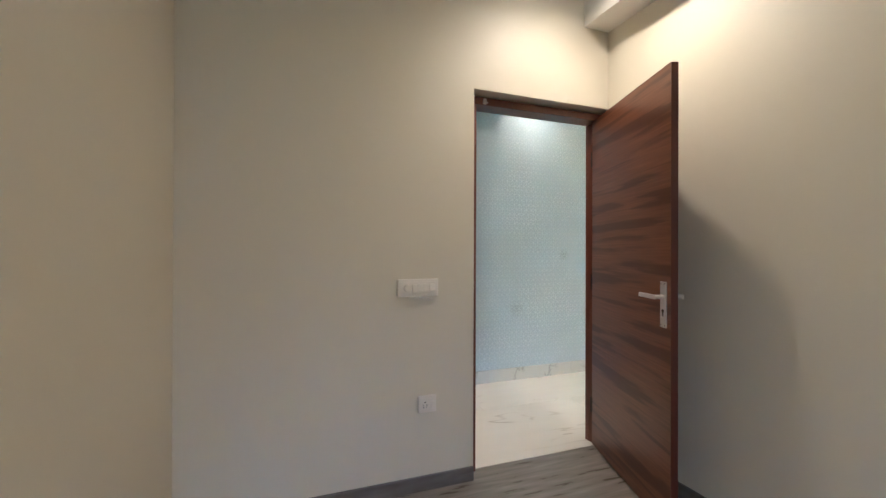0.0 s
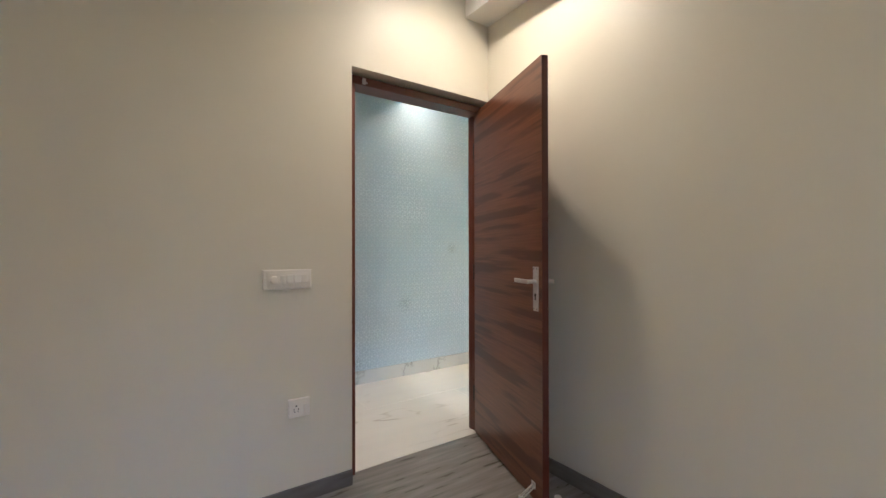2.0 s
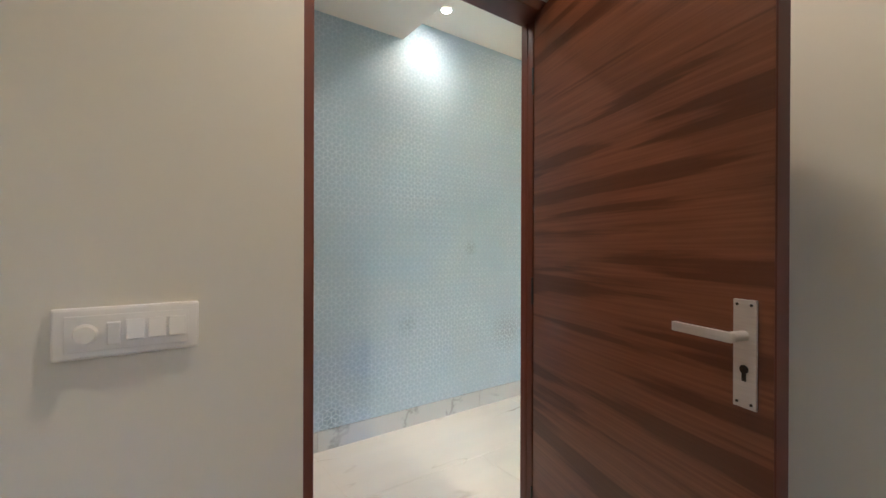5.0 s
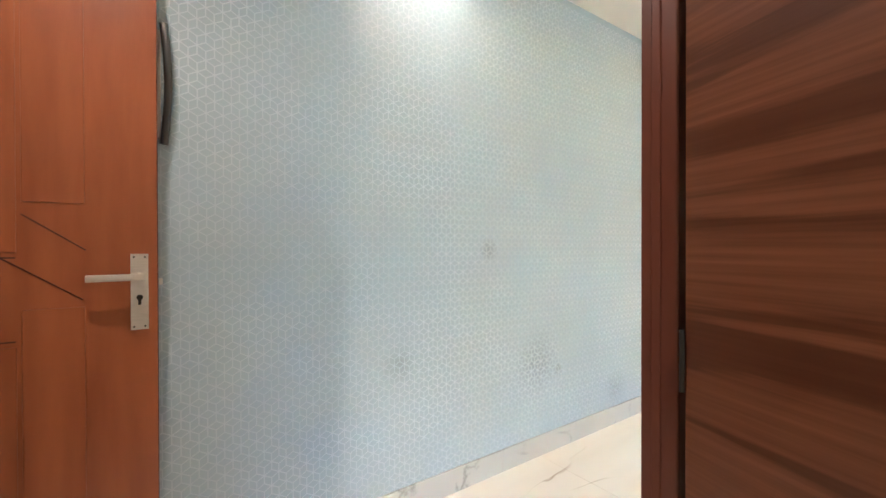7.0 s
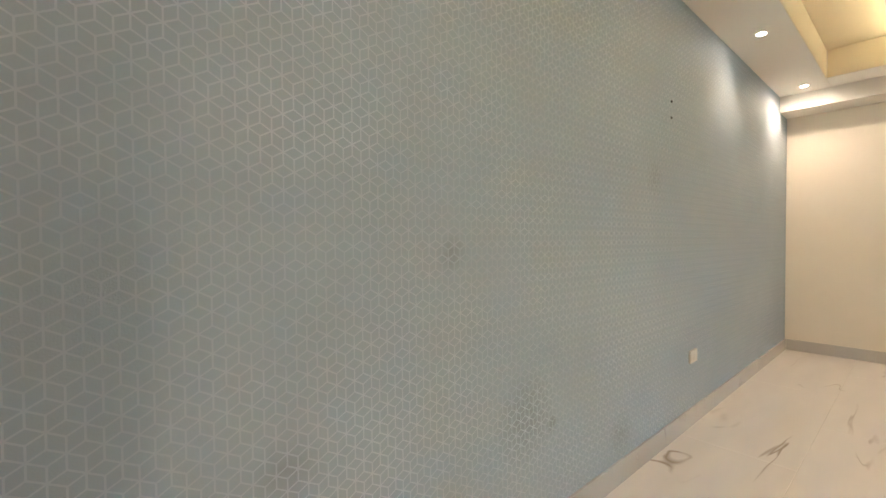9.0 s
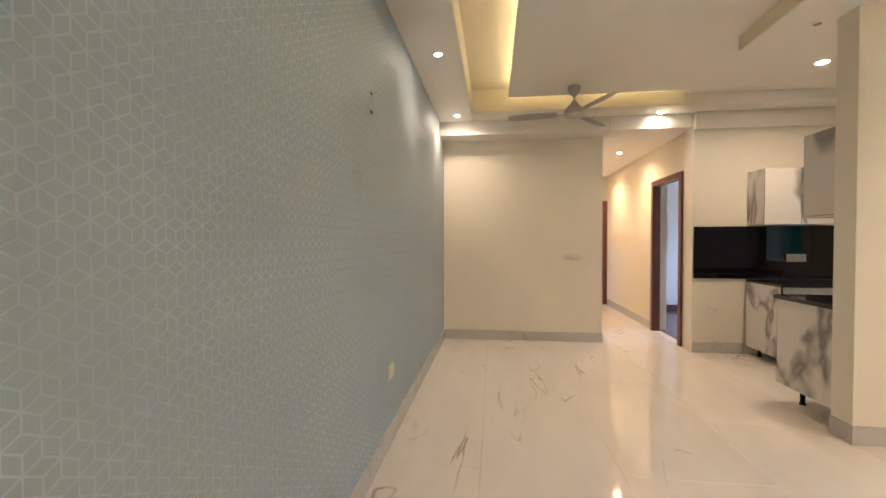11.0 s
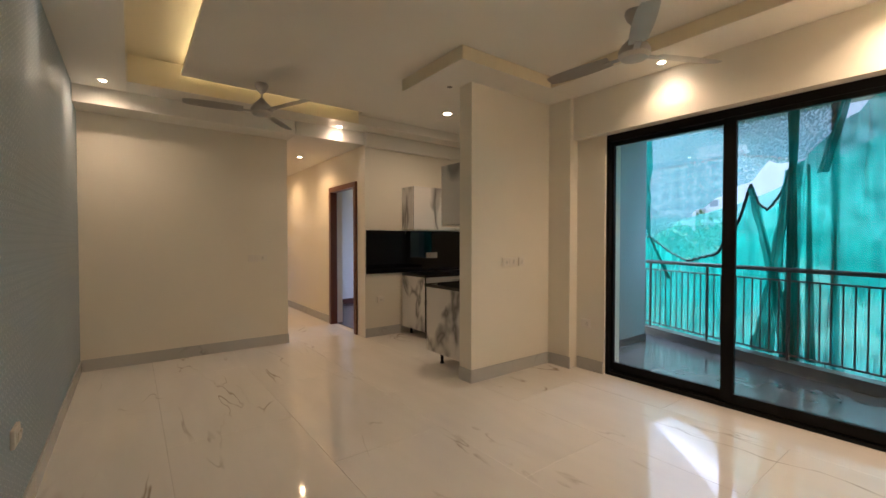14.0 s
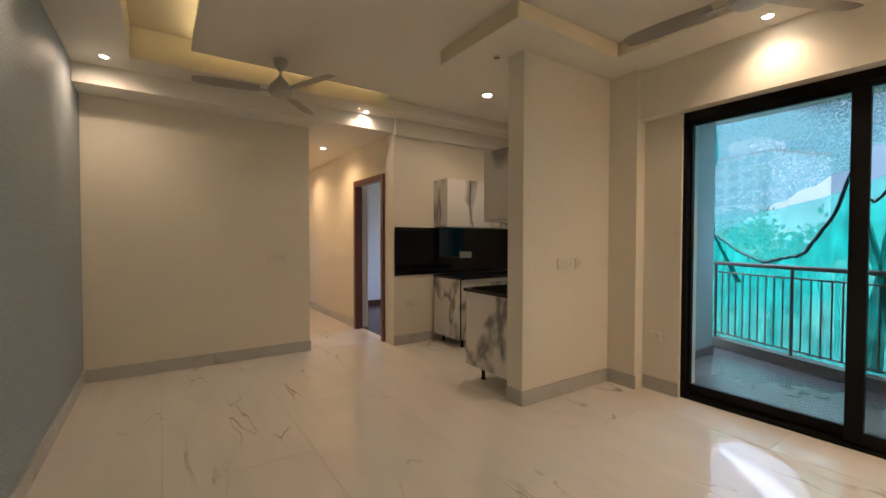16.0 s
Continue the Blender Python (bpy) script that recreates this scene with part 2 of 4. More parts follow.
RAILPAINT = mat("grey_brown_rail_paint", (0.10, 0.085, 0.08), 0.65, second=(0.08, 0.065, 0.06), scale=12)
NET = net_cloth("green_shade_net", (0.025, 0.44, 0.38), 0.24, 0.16, 6.0)
NETDENSE = net_cloth("gathered_green_shade_net", (0.02, 0.30, 0.26), 0.06, 0.06)
NETGREY = net_cloth("fine_grey_bird_net", (0.11, 0.30, 0.32), 0.32, 0.26, 48.0)
NETFAR = net_cloth("thin_far_shade_net", (0.03, 0.44, 0.38), 0.42, 0.14, 1.2)
ROPE = mat("dark_net_hem", (0.02, 0.035, 0.035), 0.8)
BAMBOO = mat("weathered_pole", (0.26, 0.20, 0.15), 0.7, second=(0.16, 0.12, 0.09), scale=4, stretch=(6, 6, 1))
FANWHITE = mat("ivory_fan_enamel", (0.48, 0.46, 0.43), 0.3, second=(0.43, 0.41, 0.38), scale=5)
DARKWOOD = mat("dark_wood_floor", (0.10, 0.045, 0.035), 0.25, second=(0.06, 0.025, 0.02), scale=3, stretch=(1, 9, 1), coords="Position")
BEDWHITE = mat("white_bedroom_paint", (0.78, 0.78, 0.78), 0.6, second=(0.74, 0.74, 0.75), scale=1.5, bump=0.1, coords="Position")
LAMPGLOW = glow("lit_downlight_lens", (1.0, 0.80, 0.55), 14)
LAMPOFF = mat("unlit_downlight_lens", (0.30, 0.28, 0.25), 0.25)
CONCRETE = mat("white_facade_paint", (0.62, 0.62, 0.60), 0.8, second=(0.54, 0.54, 0.52), scale=0.2, coords="Position")
FACADEGLASS = mat("facade_window_glass", (0.22, 0.25, 0.27), 0.3)
TERRACOTTA = mat("terracotta_roof", (0.45, 0.17, 0.09), 0.7, second=(0.36, 0.13, 0.07), scale=1.0)
GROUND = mat("bare_ground", (0.20, 0.19, 0.14), 0.9, second=(0.10, 0.13, 0.07), scale=0.06, amount=0.3, coords="Position")
# The bluish grey of distance haze is put into the hillside colour.
HILLSIDE = mat("hazed_wooded_hillside", (0.16, 0.20, 0.21), 0.9, second=(0.09, 0.125, 0.125), scale=0.02, amount=0.35, detail=9, coords="Position")
BARK = mat("tree_bark", (0.10, 0.075, 0.055), 0.9)
LEAF = mat("tree_leaves", (0.075, 0.13, 0.035), 0.6, second=(0.035, 0.075, 0.02), scale=0.7)


# ---- mesh helpers ----
def box(bm, x0, x1, y0, y1, z0, z1, bevel=0.0, m=None):
    mid = Matrix.Translation(((x0 + x1) / 2, (y0 + y1) / 2, (z0 + z1) / 2)) @ Matrix.Diagonal((abs(x1 - x0), abs(y1 - y0), abs(z1 - z0), 1))
    r = bmesh.ops.create_cube(bm, size=1, matrix=(m @ mid) if m else mid)
    if bevel:
        edges = list({e for v in r["verts"] for e in v.link_edges})
        bmesh.ops.bevel(bm, geom=edges, offset=bevel, segments=2, affect="EDGES", profile=0.6)
    return bm


def rod(bm, a, b, r0, r1=None, seg=12):
    a, b = Vector(a), Vector(b)
    d = b - a
    m = Matrix.Translation((a + b) / 2) @ d.to_track_quat("Z", "Y").to_matrix().to_4x4()
    bmesh.ops.create_cone(bm, cap_ends=True, segments=seg, radius1=r0, radius2=r0 if r1 is None else r1, depth=d.length, matrix=m)
    return bm


def sweep(bm, points, r, seg=12):
    """One round tube along a line of points."""
    points = [Vector(p) for p in points]
    rings = []
    for i, p in enumerate(points):
        d = points[min(i + 1, len(points) - 1)] - points[max(i - 1, 0)]
        ref = Vector((1, 0, 0)) if abs(points[-1].z - points[0].z) > 0.7 * (points[-1] - points[0]).length else Vector((0, 0, 1))
        u = d.cross(ref).normalized()
        v = d.normalized().cross(u)
        rings.append([bm.verts.new(p + u * (r * math.cos(k * math.tau / seg)) + v * (r * math.sin(k * math.tau / seg))) for k in range(seg)])
    for a, b in zip(rings, rings[1:]):
        for k in range(seg):
            bm.faces.new((a[k], a[(k + 1) % seg], b[(k + 1) % seg], b[k]))
    bm.faces.new(rings[0][::-1])
    bm.faces.new(rings[-1])
    return bm


def lathe(bm, profile, seg=24):
    """A turned body from (radius, height) pairs."""
    rings = []
    for r, z in profile:
        rings.append([bm.verts.new((r * math.cos(k * math.tau / seg), r * math.sin(k * math.tau / seg), z)) for k in range(seg)])
    for a, b in zip(rings, rings[1:]):
        for k in range(seg):
            bm.faces.new((a[k], a[(k + 1) % seg], b[(k + 1) % seg], b[k]))
    bm.faces.new(rings[0][::-1])
    bm.faces.new(rings[-1])
    return bm


def finish(bm, name, material, smooth=False):
    bmesh.ops.recalc_face_normals(bm, faces=bm.faces)
    me = bpy.data.meshes.new(name)
    bm.to_mesh(me)
    bm.free()
    me.materials.append(material)
    if smooth:
        me.shade_smooth()
        me.set_sharp_from_angle(angle=radians(35))
    return me


def part(name, bm, material, parent=None, label="", smooth=False):
    ob = new(name, finish(bm, name, material, smooth))
    ob.parent = parent
    return tagged(ob, label) if label else ob


def empty(name, m=None):
    ob = new(name)
    ob.empty_display_size = 0.1
    if m:
        ob.matrix_world = m
    return ob


def slab(name, material, *boxes, label="", category="", parent=None, bevel=0.0):
    bm = bmesh.new()
    for b in boxes:
        box(bm, *b, bevel=bevel)
    ob = part(name, bm, material, parent)
    if not parent:
        tagged(ob, label, category, kind="structure")
    return ob


# ---- shell ----
T = 3.2
BLUE_Y = 1.478
wall_blue = slab("wall_north", PAPER, (-0.95, 7.06, BLUE_Y, BLUE_Y + 0.2, -0.1, T), label="living room wall with blue-grey cube-pattern wallpaper", category="wall")
slab("wall_east", CREAM, (6.86, 7.06, -0.573, BLUE_Y - 0.002, -0.1, T), label="cream painted end wall of the living room", category="wall")
slab("wall_corridor_north", CREAM, (7.062, 10.2, -0.573, -0.40, -0.1, T), label="cream painted corridor wall", category="wall")
slab("wall_corridor_south", CREAM, (6.702, 6.74, -1.7, -1.5, -0.1, T), (7.73, 10.2, -1.7, -1.5, -0.1, T), (6.74, 7.73, -1.7, -1.5, 2.17, T),
     label="cream painted corridor wall with a doorway", category="wall")
slab("wall_corridor_end", CREAM, (10.2, 10.4, -1.7, -1.5, -0.1, T), (10.2, 10.4, -0.62, -0.4, -0.1, T), (10.2, 10.4, -1.5, -0.62, 2.13, T),
     label="cream painted corridor end wall with a doorway", category="wall")
slab("wall_kitchen_east", CREAM, (6.5, 6.7, -3.6, -1.5, -0.1, T), label="cream painted kitchen wall", category="wall")
slab("wall_kitchen_south", CREAM, (4.23, 4.62, -3.6, -3.4, -0.1, T), (5.35, 6.498, -3.6, -3.4, -0.1, T), (4.62, 5.35, -3.6, -3.4, -0.1, 1.0),
     (4.62, 5.35, -3.6, -3.4, 2.0, T), label="cream painted kitchen wall with a window opening", category="wall")
slab("wall_partition", CREAM, (4.255, 4.43, -3.398, -1.476, -0.1, T), label="cream painted partition between living room and kitchen", category="wall", bevel=0.004)
slab("wall_south", CREAM, (3.98, 4.253, -2.98, -2.58, -0.1, T), (3.66, 3.978, -2.98, -2.70, -0.1, 2.37), (1.09, 3.978, -2.98, -2.62, 2.372, T),
     (1.09, 1.5, -2.98, -2.70, -0.1, 2.37), label="cream painted wall around the balcony doors", category="wall")
slab("wall_west_living", CREAM, (0.95, 1.07, -2.98, -0.002, -0.1, T), label="cream painted wall between bedroom and living room", category="wall")
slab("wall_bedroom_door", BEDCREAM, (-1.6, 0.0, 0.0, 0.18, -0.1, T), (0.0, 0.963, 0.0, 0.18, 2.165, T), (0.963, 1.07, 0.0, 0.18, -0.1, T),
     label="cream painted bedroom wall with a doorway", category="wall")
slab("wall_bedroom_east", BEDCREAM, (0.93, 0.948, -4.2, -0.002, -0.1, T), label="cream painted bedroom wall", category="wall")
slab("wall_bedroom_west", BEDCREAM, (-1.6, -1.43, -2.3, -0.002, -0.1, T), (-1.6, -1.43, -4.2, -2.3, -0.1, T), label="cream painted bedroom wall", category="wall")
# The slit is added, out of view, to cast a daylight patch.
slab("wall_bedroom_south", BEDCREAM, (-1.6, -1.42, -4.4, -4.202, -0.1, T), (-1.1, 1.07, -4.4, -4.202, -0.1, T), (-1.42, -1.1, -4.4, -4.202, -0.1, 0.5), (-1.42, -1.1, -4.4, -4.202, 2.3, T), label="cream painted bedroom wall with an added slit for daylight", category="wall")
slab("wall_entrance", CREAM, (-0.95, -0.75, 0.182, 0.32, -0.1, T), (-0.95, -0.75, 1.28, BLUE_Y - 0.002, -0.1, T), (-0.95, -0.75, 0.32, 1.28, 2.15, T),
     label="cream painted entrance wall with a doorway", category="wall")
slab("wall_lobby", CREAM, (-2.4, -2.2, 0.0, 1.7, -0.1, T), (-2.2, -0.952, 0.182, 0.30, -0.1, T), (-2.2, -0.952, 1.4, 1.6, -0.1, T), (-2.2, -0.952, 0.3, 1.4, 2.5, 2.6),
     label="plain lobby walls outside the entrance", category="wall")
slab("wall_second_bedroom", BEDWHITE, (9.6, 9.8, -4.6, -1.702, -0.1, T), (6.702, 7.2, -4.6, -4.4, -0.1, T), (9.0, 9.6, -4.6, -4.4, -0.1, T), (7.2, 9.0, -4.6, -4.4, -0.1, 0.8),
     (7.2, 9.0, -4.6, -4.4, 2.2, T), (6.702, 6.72, -4.4, -1.702, -0.1, T), label="white painted walls of the second bedroom", category="wall")
slab("wall_third_room", BEDWHITE, (12.4, 12.6, -2.6, 0.8, -0.1, T), (10.4, 12.4, 0.8, 1.0, -0.1, T), (10.4, 12.4, -2.8, -2.6, -0.1, 0.8), (10.4, 11.0, -2.8, -2.6, 0.8, T), (10.402, 10.42, -2.6, -1.7, -0.1, T),
     (10.402, 10.42, -0.4, 0.8, -0.1, T), label="white painted walls of the room past the corridor", category="wall")

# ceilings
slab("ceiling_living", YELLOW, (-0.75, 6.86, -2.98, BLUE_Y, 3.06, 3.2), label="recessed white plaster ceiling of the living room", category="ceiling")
slab("ceiling_panel", WHITE, (1.0, 6.04, -2.25, 0.645, 2.91, 2.95), bevel=0.003, label="flat white plaster ceiling panel in the tray", category="ceiling")
slab("ceiling_border_north", WHITE, (1.112, 6.5, 1.07, BLUE_Y - 0.001, 2.795, 3.056), label="white plaster ceiling border with downlights", category="ceiling", bevel=0.003)
slab("ceiling_border_east", WHITE, (6.16, 6.498, -3.4, 1.068, 2.795, 3.056), label="white plaster ceiling border along the end wall", category="ceiling", bevel=0.003)
slab("ceiling_border_south", WHITE, (1.072, 3.93, -2.618, -2.2, 2.795, 2.908), label="white plaster ceiling border above the balcony doors", category="ceiling", bevel=0.003)
slab("ceiling_island", WHITE, (3.932, 4.86, -2.613, -1.10, 2.795, 2.908), label="lowered white plaster ceiling corner over the partition", category="ceiling", bevel=0.003)
slab("ceiling_kitchen", WHITE, (4.862, 6.158, -3.4, -2.252, 2.91, 3.056), (6.042, 6.158, -2.25, -1.25, 2.91, 3.056), (4.43, 4.86, -3.4, -2.615, 2.795, 3.056), label="white plaster kitchen ceiling", category="ceiling")
slab("ceiling_beam", WHITE, (6.44, 6.498, -3.398, -1.50, 2.60, 2.793), label="white plaster beam above the kitchen wall", category="ceiling", bevel=0.003)
slab("ceiling_corridor", WHITE, (6.502, 6.858, -0.571, BLUE_Y - 0.001, 2.63, 3.056), (6.502, 10.2, -1.498, -0.575, 2.63, 3.056), label="lowered white plaster ceiling of the corridor", category="ceiling", bevel=0.003)
slab("ceiling_entrance", WHITE, (-0.75, 1.11, 0.182, BLUE_Y - 0.001, 2.64, 3.056), label="lowered white plaster ceiling at the entrance", category="ceiling", bevel=0.003)
slab("ceiling_lobby", WHITE, (-2.4, -0.952, 0.0, 1.7, 2.9, 3.0), label="plain lobby ceiling", category="ceiling")
slab("ceiling_bedroom", WHITE, (-1.6, 1.07, -4.4, 0.0, 2.85, 3.05), label="white plaster bedroom ceiling", category="ceiling")
slab("ceiling_bulkhead", WHITE, (0.744, 0.929, -4.2, -0.003, 2.648, 2.849), label="white plaster bulkhead along the bedroom wall", category="ceiling", bevel=0.004)
slab("ceiling_second_bedroom", WHITE, (6.70, 9.8, -4.6, -1.7, 2.8, 3.0), label="white ceiling of the second bedroom", category="ceiling")
slab("ceiling_third_room", WHITE, (10.4, 12.6, -2.8, 1.0, 2.8, 3.0), label="white ceiling of the room past the corridor", category="ceiling")

# Tray edges tinted yellow as if lit by the cove.
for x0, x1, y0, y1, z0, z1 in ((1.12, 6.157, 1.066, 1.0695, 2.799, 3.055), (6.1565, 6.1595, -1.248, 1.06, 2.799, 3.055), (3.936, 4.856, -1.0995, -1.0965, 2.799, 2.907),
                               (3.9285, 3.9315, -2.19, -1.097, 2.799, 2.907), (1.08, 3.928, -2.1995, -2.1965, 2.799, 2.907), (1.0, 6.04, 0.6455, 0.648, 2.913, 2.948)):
    slab("trim", YELLOW, (x0, x1, y0, y1, z0, z1), label="ceiling tray edge in pale yellow paint with the cove glow in its colour", category="ceiling edge")
# floors
floor = slab("floor", GROUT, (-0.95, 10.4, -2.98, 1.6, -0.15, -0.002), (4.23, 6.6, -3.6, -2.981, -0.15, -0.002), label="polished white marble tile floor with brown veins", category="floor")
slab("floor_bedroom", GRANITE, (-1.6, 1.07, -4.4, 0.095, -0.15, 0.001), label="streaked grey-brown stone bedroom floor", category="floor")
slab("threshold", MARBLE, (0.0, 0.963, 0.096, 0.18, -0.1, 0.003), label="white marble threshold in the bedroom doorway", category="threshold")
slab("floor_second_bedroom", DARKWOOD, (6.7, 9.8, -4.6, -1.6, -0.15, 0.002), label="dark wooden floor of the second bedroom", category="floor")
slab("floor_third_room", DARKWOOD, (10.4, 12.6, -2.8, 1.0, -0.15, 0.002), label="dark wooden floor past the corridor", category="floor")
slab("floor_lobby", GRANITE, (-2.4, -0.952, 0.0, 1.7, -0.15, 0.0), label="stone lobby floor", category="floor")
slab("floor_balcony", BALTILE, (1.09, 4.4, -5.5, -2.982, -0.2, -0.01), label="glossy grey tiled balcony floor", category="floor")


# ---- skirting boards ----
def skirting(x0, x1, y0, y1, h, material, label, lengths=1.2):
    """A run of skirting, split into stone lengths with fine joints."""
    run = empty("baseboard", pose((x0 + x1) / 2, (y0 + y1) / 2, 0))
    tagged(run, label, "skirting", kind="structure")
    along_x = abs(x1 - x0) > abs(y1 - y0)
    a, b = (x0, x1) if along_x else (y0, y1)
    n = max(1, round((b - a) / lengths))
    step = (b - a) / n
    for k in range(n):
        p, q = a + k * step + 0.001, a + (k + 1) * step - 0.001
        bm = bmesh.new()
        cx, cy = (x0 + x1) / 2, (y0 + y1) / 2
        box(bm, *((p - cx, q - cx, y0 - cy, y1 - cy) if along_x else (x0 - cx, x1 - cx, p - cy, q - cy)), 0.0, h, bevel=0.002)
        part("skirting_length", bm, material, run)


MS = "grey-veined marble skirting"
skirting(-0.74, 6.85, BLUE_Y - 0.014, BLUE_Y - 0.001, 0.12, SKIRT, "grey-veined marble skirting below the wallpaper")
skirting(6.846, 6.859, -0.585, BLUE_Y - 0.016, 0.12, SKIRT, MS, 1.0)
skirting(6.862, 10.19, -0.587, -0.574, 0.12, SKIRT, MS)
skirting(7.735, 10.14, -1.499, -1.486, 0.12, SKIRT, MS)
skirting(6.487, 6.499, -2.06, -1.50, 0.12, SKIRT, MS)
skirting(4.242, 4.254, -2.566, -1.464, 0.12, SKIRT, MS, 0.6)
skirting(4.256, 4.43, -1.475, -1.463, 0.12, SKIRT, MS)
skirting(3.967, 4.241, -2.579, -2.567, 0.12, SKIRT, MS)
skirting(3.665, 3.966, -2.699, -2.687, 0.12, SKIRT, MS)
skirting(-1.428, -0.001, -0.014, -0.001, 0.078, GRANITE_EDGE, "dark streaked stone skirting")
skirting(0.917, 0.929, -4.19, -0.001, 0.078, GRANITE_EDGE, "dark streaked stone skirting")
skirting(-1.429, -1.416, -4.19, -0.016, 0.078, GRANITE_EDGE, "dark streaked stone skirting")
skirting(9.586, 9.599, -4.39, -1.71, 0.10, DARKWOOD, "dark wooden skirting")


# ---- door frames and doors ----
def door_frame(name, x0, x1, y0, y1, h, w, label, m=None, rebate=0.0):
    """Two jambs and a head; x0..x1 is the outer width, y0..y1 the depth."""
    ob = empty(name, (m or Matrix()) @ pose((x0 + x1) / 2, (y0 + y1) / 2, 0))
    tagged(ob, label, "door frame", kind="structure")
    hw, hd = (x1 - x0) / 2, (y1 - y0) / 2
    for sx in (-1, 1):
        bm = box(bmesh.new(), min(sx * hw, sx * (hw - w)), max(sx * hw, sx * (hw - w)), -hd + (rebate if sx > 0 else 0), hd, 0.0, h - w, bevel=0.004)
        part("jamb", bm, FRAME, ob)
        bm = box(bmesh.new(), min(sx * (hw - w), sx * (hw - w - 0.003)), max(sx * (hw - w), sx * (hw - w - 0.003)), hd * 0.4, hd - 0.02, 0.0, h - w - 0.001, bevel=0.002)
        part("door_stop", bm, FRAME, ob)
    part("head", box(bmesh.new(), -hw, hw, -hd, hd, h - w + 0.0005, h, bevel=0.004), FRAME, ob)
    return ob


bedroom_frame = door_frame("door_frame_1", 0.003, 0.962, 0.07, 0.19, 2.153, 0.045, "dark brown polished wooden door frame in the bedroom doorway", rebate=0.055)
bm = box(bmesh.new(), 0, 0.002, -0.012, 0.012, -0.085, 0.085, bevel=0.0006)
plate = part("strike_plate", bm, STEEL, bedroom_frame, "small steel strike plate")
plate.matrix_local = pose(-0.434, -0.04, 1.1)
bm = box(bmesh.new(), -0.010, 0.010, -0.010, 0.0, -0.016, 0.016, bevel=0.002)
rod(bm, (-0.004, -0.010, -0.006), (0.016, -0.014, -0.010), 0.004, seg=8)
catch = part("catch", bm, STEEL, bedroom_frame, "small steel catch")
catch.matrix_local = pose(-0.385, -0.0605, 2.128)
door_frame("door_frame_2", 6.742, 7.728, -1.58, -1.472, 2.165, 0.075, "dark brown wooden frame of the second bedroom doorway")
door_frame("door_frame_3", -0.44, 0.44, -0.1, 0.1, 2.125, 0.075, "dark brown wooden door frame at the corridor end", pose(10.28, -1.06, 0, 0, 0, 90))
door_frame("door_frame_4", -0.48, 0.48, -0.07, 0.07, 2.145, 0.07, "brown wooden entrance door frame", pose(-0.87, 0.8, 0, 0, 0, 90))


def lever_set(parent, x, z, face, flip, plate_h=0.21):
    """Back plate, lever and keyhole on one face of a door; face is the y of the surface and its sign."""
    y, s = face
    bm = box(bmesh.new(), x - 0.0225, x + 0.0225, min(y, y + s * 0.006), max(y, y + s * 0.006), z - plate_h + 0.07, z + 0.07, bevel=0.0015)
    p = part("handle_plate", bm, STEEL, parent, "brushed nickel back plate")
    bm = rod(bmesh.new(), (x, y + s * 0.004, z), (x, y + s * 0.05, z), 0.010, seg=16)
    box(bm, min(x - flip * 0.012, x + flip * 0.125), max(x - flip * 0.012, x + flip * 0.125), min(y + s * 0.043, y + s * 0.055), max(y + s * 0.043, y + s * 0.055), z - 0.010, z + 0.010, bevel=0.003)
    part("lever", bm, STEEL, parent, "brushed nickel lever handle", smooth=True)
    bm = rod(bmesh.new(), (x, y + s * 0.005, z - 0.065), (x, y + s * 0.0075, z - 0.065), 0.0085, seg=16)
    box(bm, x - 0.004, x + 0.004, min(y + s * 0.005, y + s * 0.0075), max(y + s * 0.005, y + s * 0.0075), z - 0.088, z - 0.066)
    part("keyhole", bm, DARKMETAL, p)
    for dx in (-0.014, 0.014):
        for zz in (z + 0.060, z - plate_h + 0.080):
            part("screw", rod(bmesh.new(), (x + dx, y + s * 0.004, zz), (x + dx, y + s * 0.0072, zz), 0.003, seg=8), DARKMETAL, p)


# bedroom door: hinged at the corner, local x runs from hinge to free edge
hinge, free = Vector((0.918, 0.105)), Vector((0.646, -0.728))
ang = math.degrees(math.atan2(free.y - hinge.y, free.x - hinge.x))
bedroom_door = empty("bedroom_door", pose(hinge.x, hinge.y, 0.012, 0, 0, ang))
tagged(bedroom_door, "open walnut laminate flush door with nickel lever handle", "door")
W = (free - hinge).length
part("leaf", box(bmesh.new(), 0.003, W - 0.004, -0.016, 0.016, 0, 2.098), WALNUT, bedroom_door, "walnut laminate leaf with streaked grain")
for y0, y1 in ((W - 0.0039, W),):
    part("edge_strip", box(bmesh.new(), y0, y1, -0.0162, 0.0162, 0, 2.098, bevel=0.001), DARKEDGE, bedroom_door, "dark red-brown lipping")
part("top_strip", box(bmesh.new(), 0.003, W - 0.004, -0.016, 0.016, 2.0981, 2.101), DARKEDGE, bedroom_door)
lever_set(bedroom_door, W - 0.055, 1.045, (-0.016, -1), -1)
lever_set(bedroom_door, W - 0.055, 1.045, (0.016, 1), -1)
for z in (0.25, 1.05, 1.85):
    part("hinge", rod(bmesh.new(), (0.0, -0.02, z - 0.05), (0.0, -0.02, z + 0.05), 0.004), DARKMETAL, bedroom_door)
bm = bmesh.new()
box(bm, W - 0.10, W - 0.065, -0.022, -0.0165, 0.055, 0.085, bevel=0.002)
rod(bm, (W - 0.083, -0.022, 0.072), (W - 0.105, -0.075, 0.012), 0.006)
rod(bm, (W - 0.070, -0.022, 0.066), (W - 0.090, -0.070, 0.010), 0.004)
rod(bm, (W - 0.105, -0.075, 0.014), (W - 0.105, -0.075, -0.004), 0.011)
part("door_stop", bm, STEEL, bedroom_door, "chrome kick-down door holder", smooth=True)
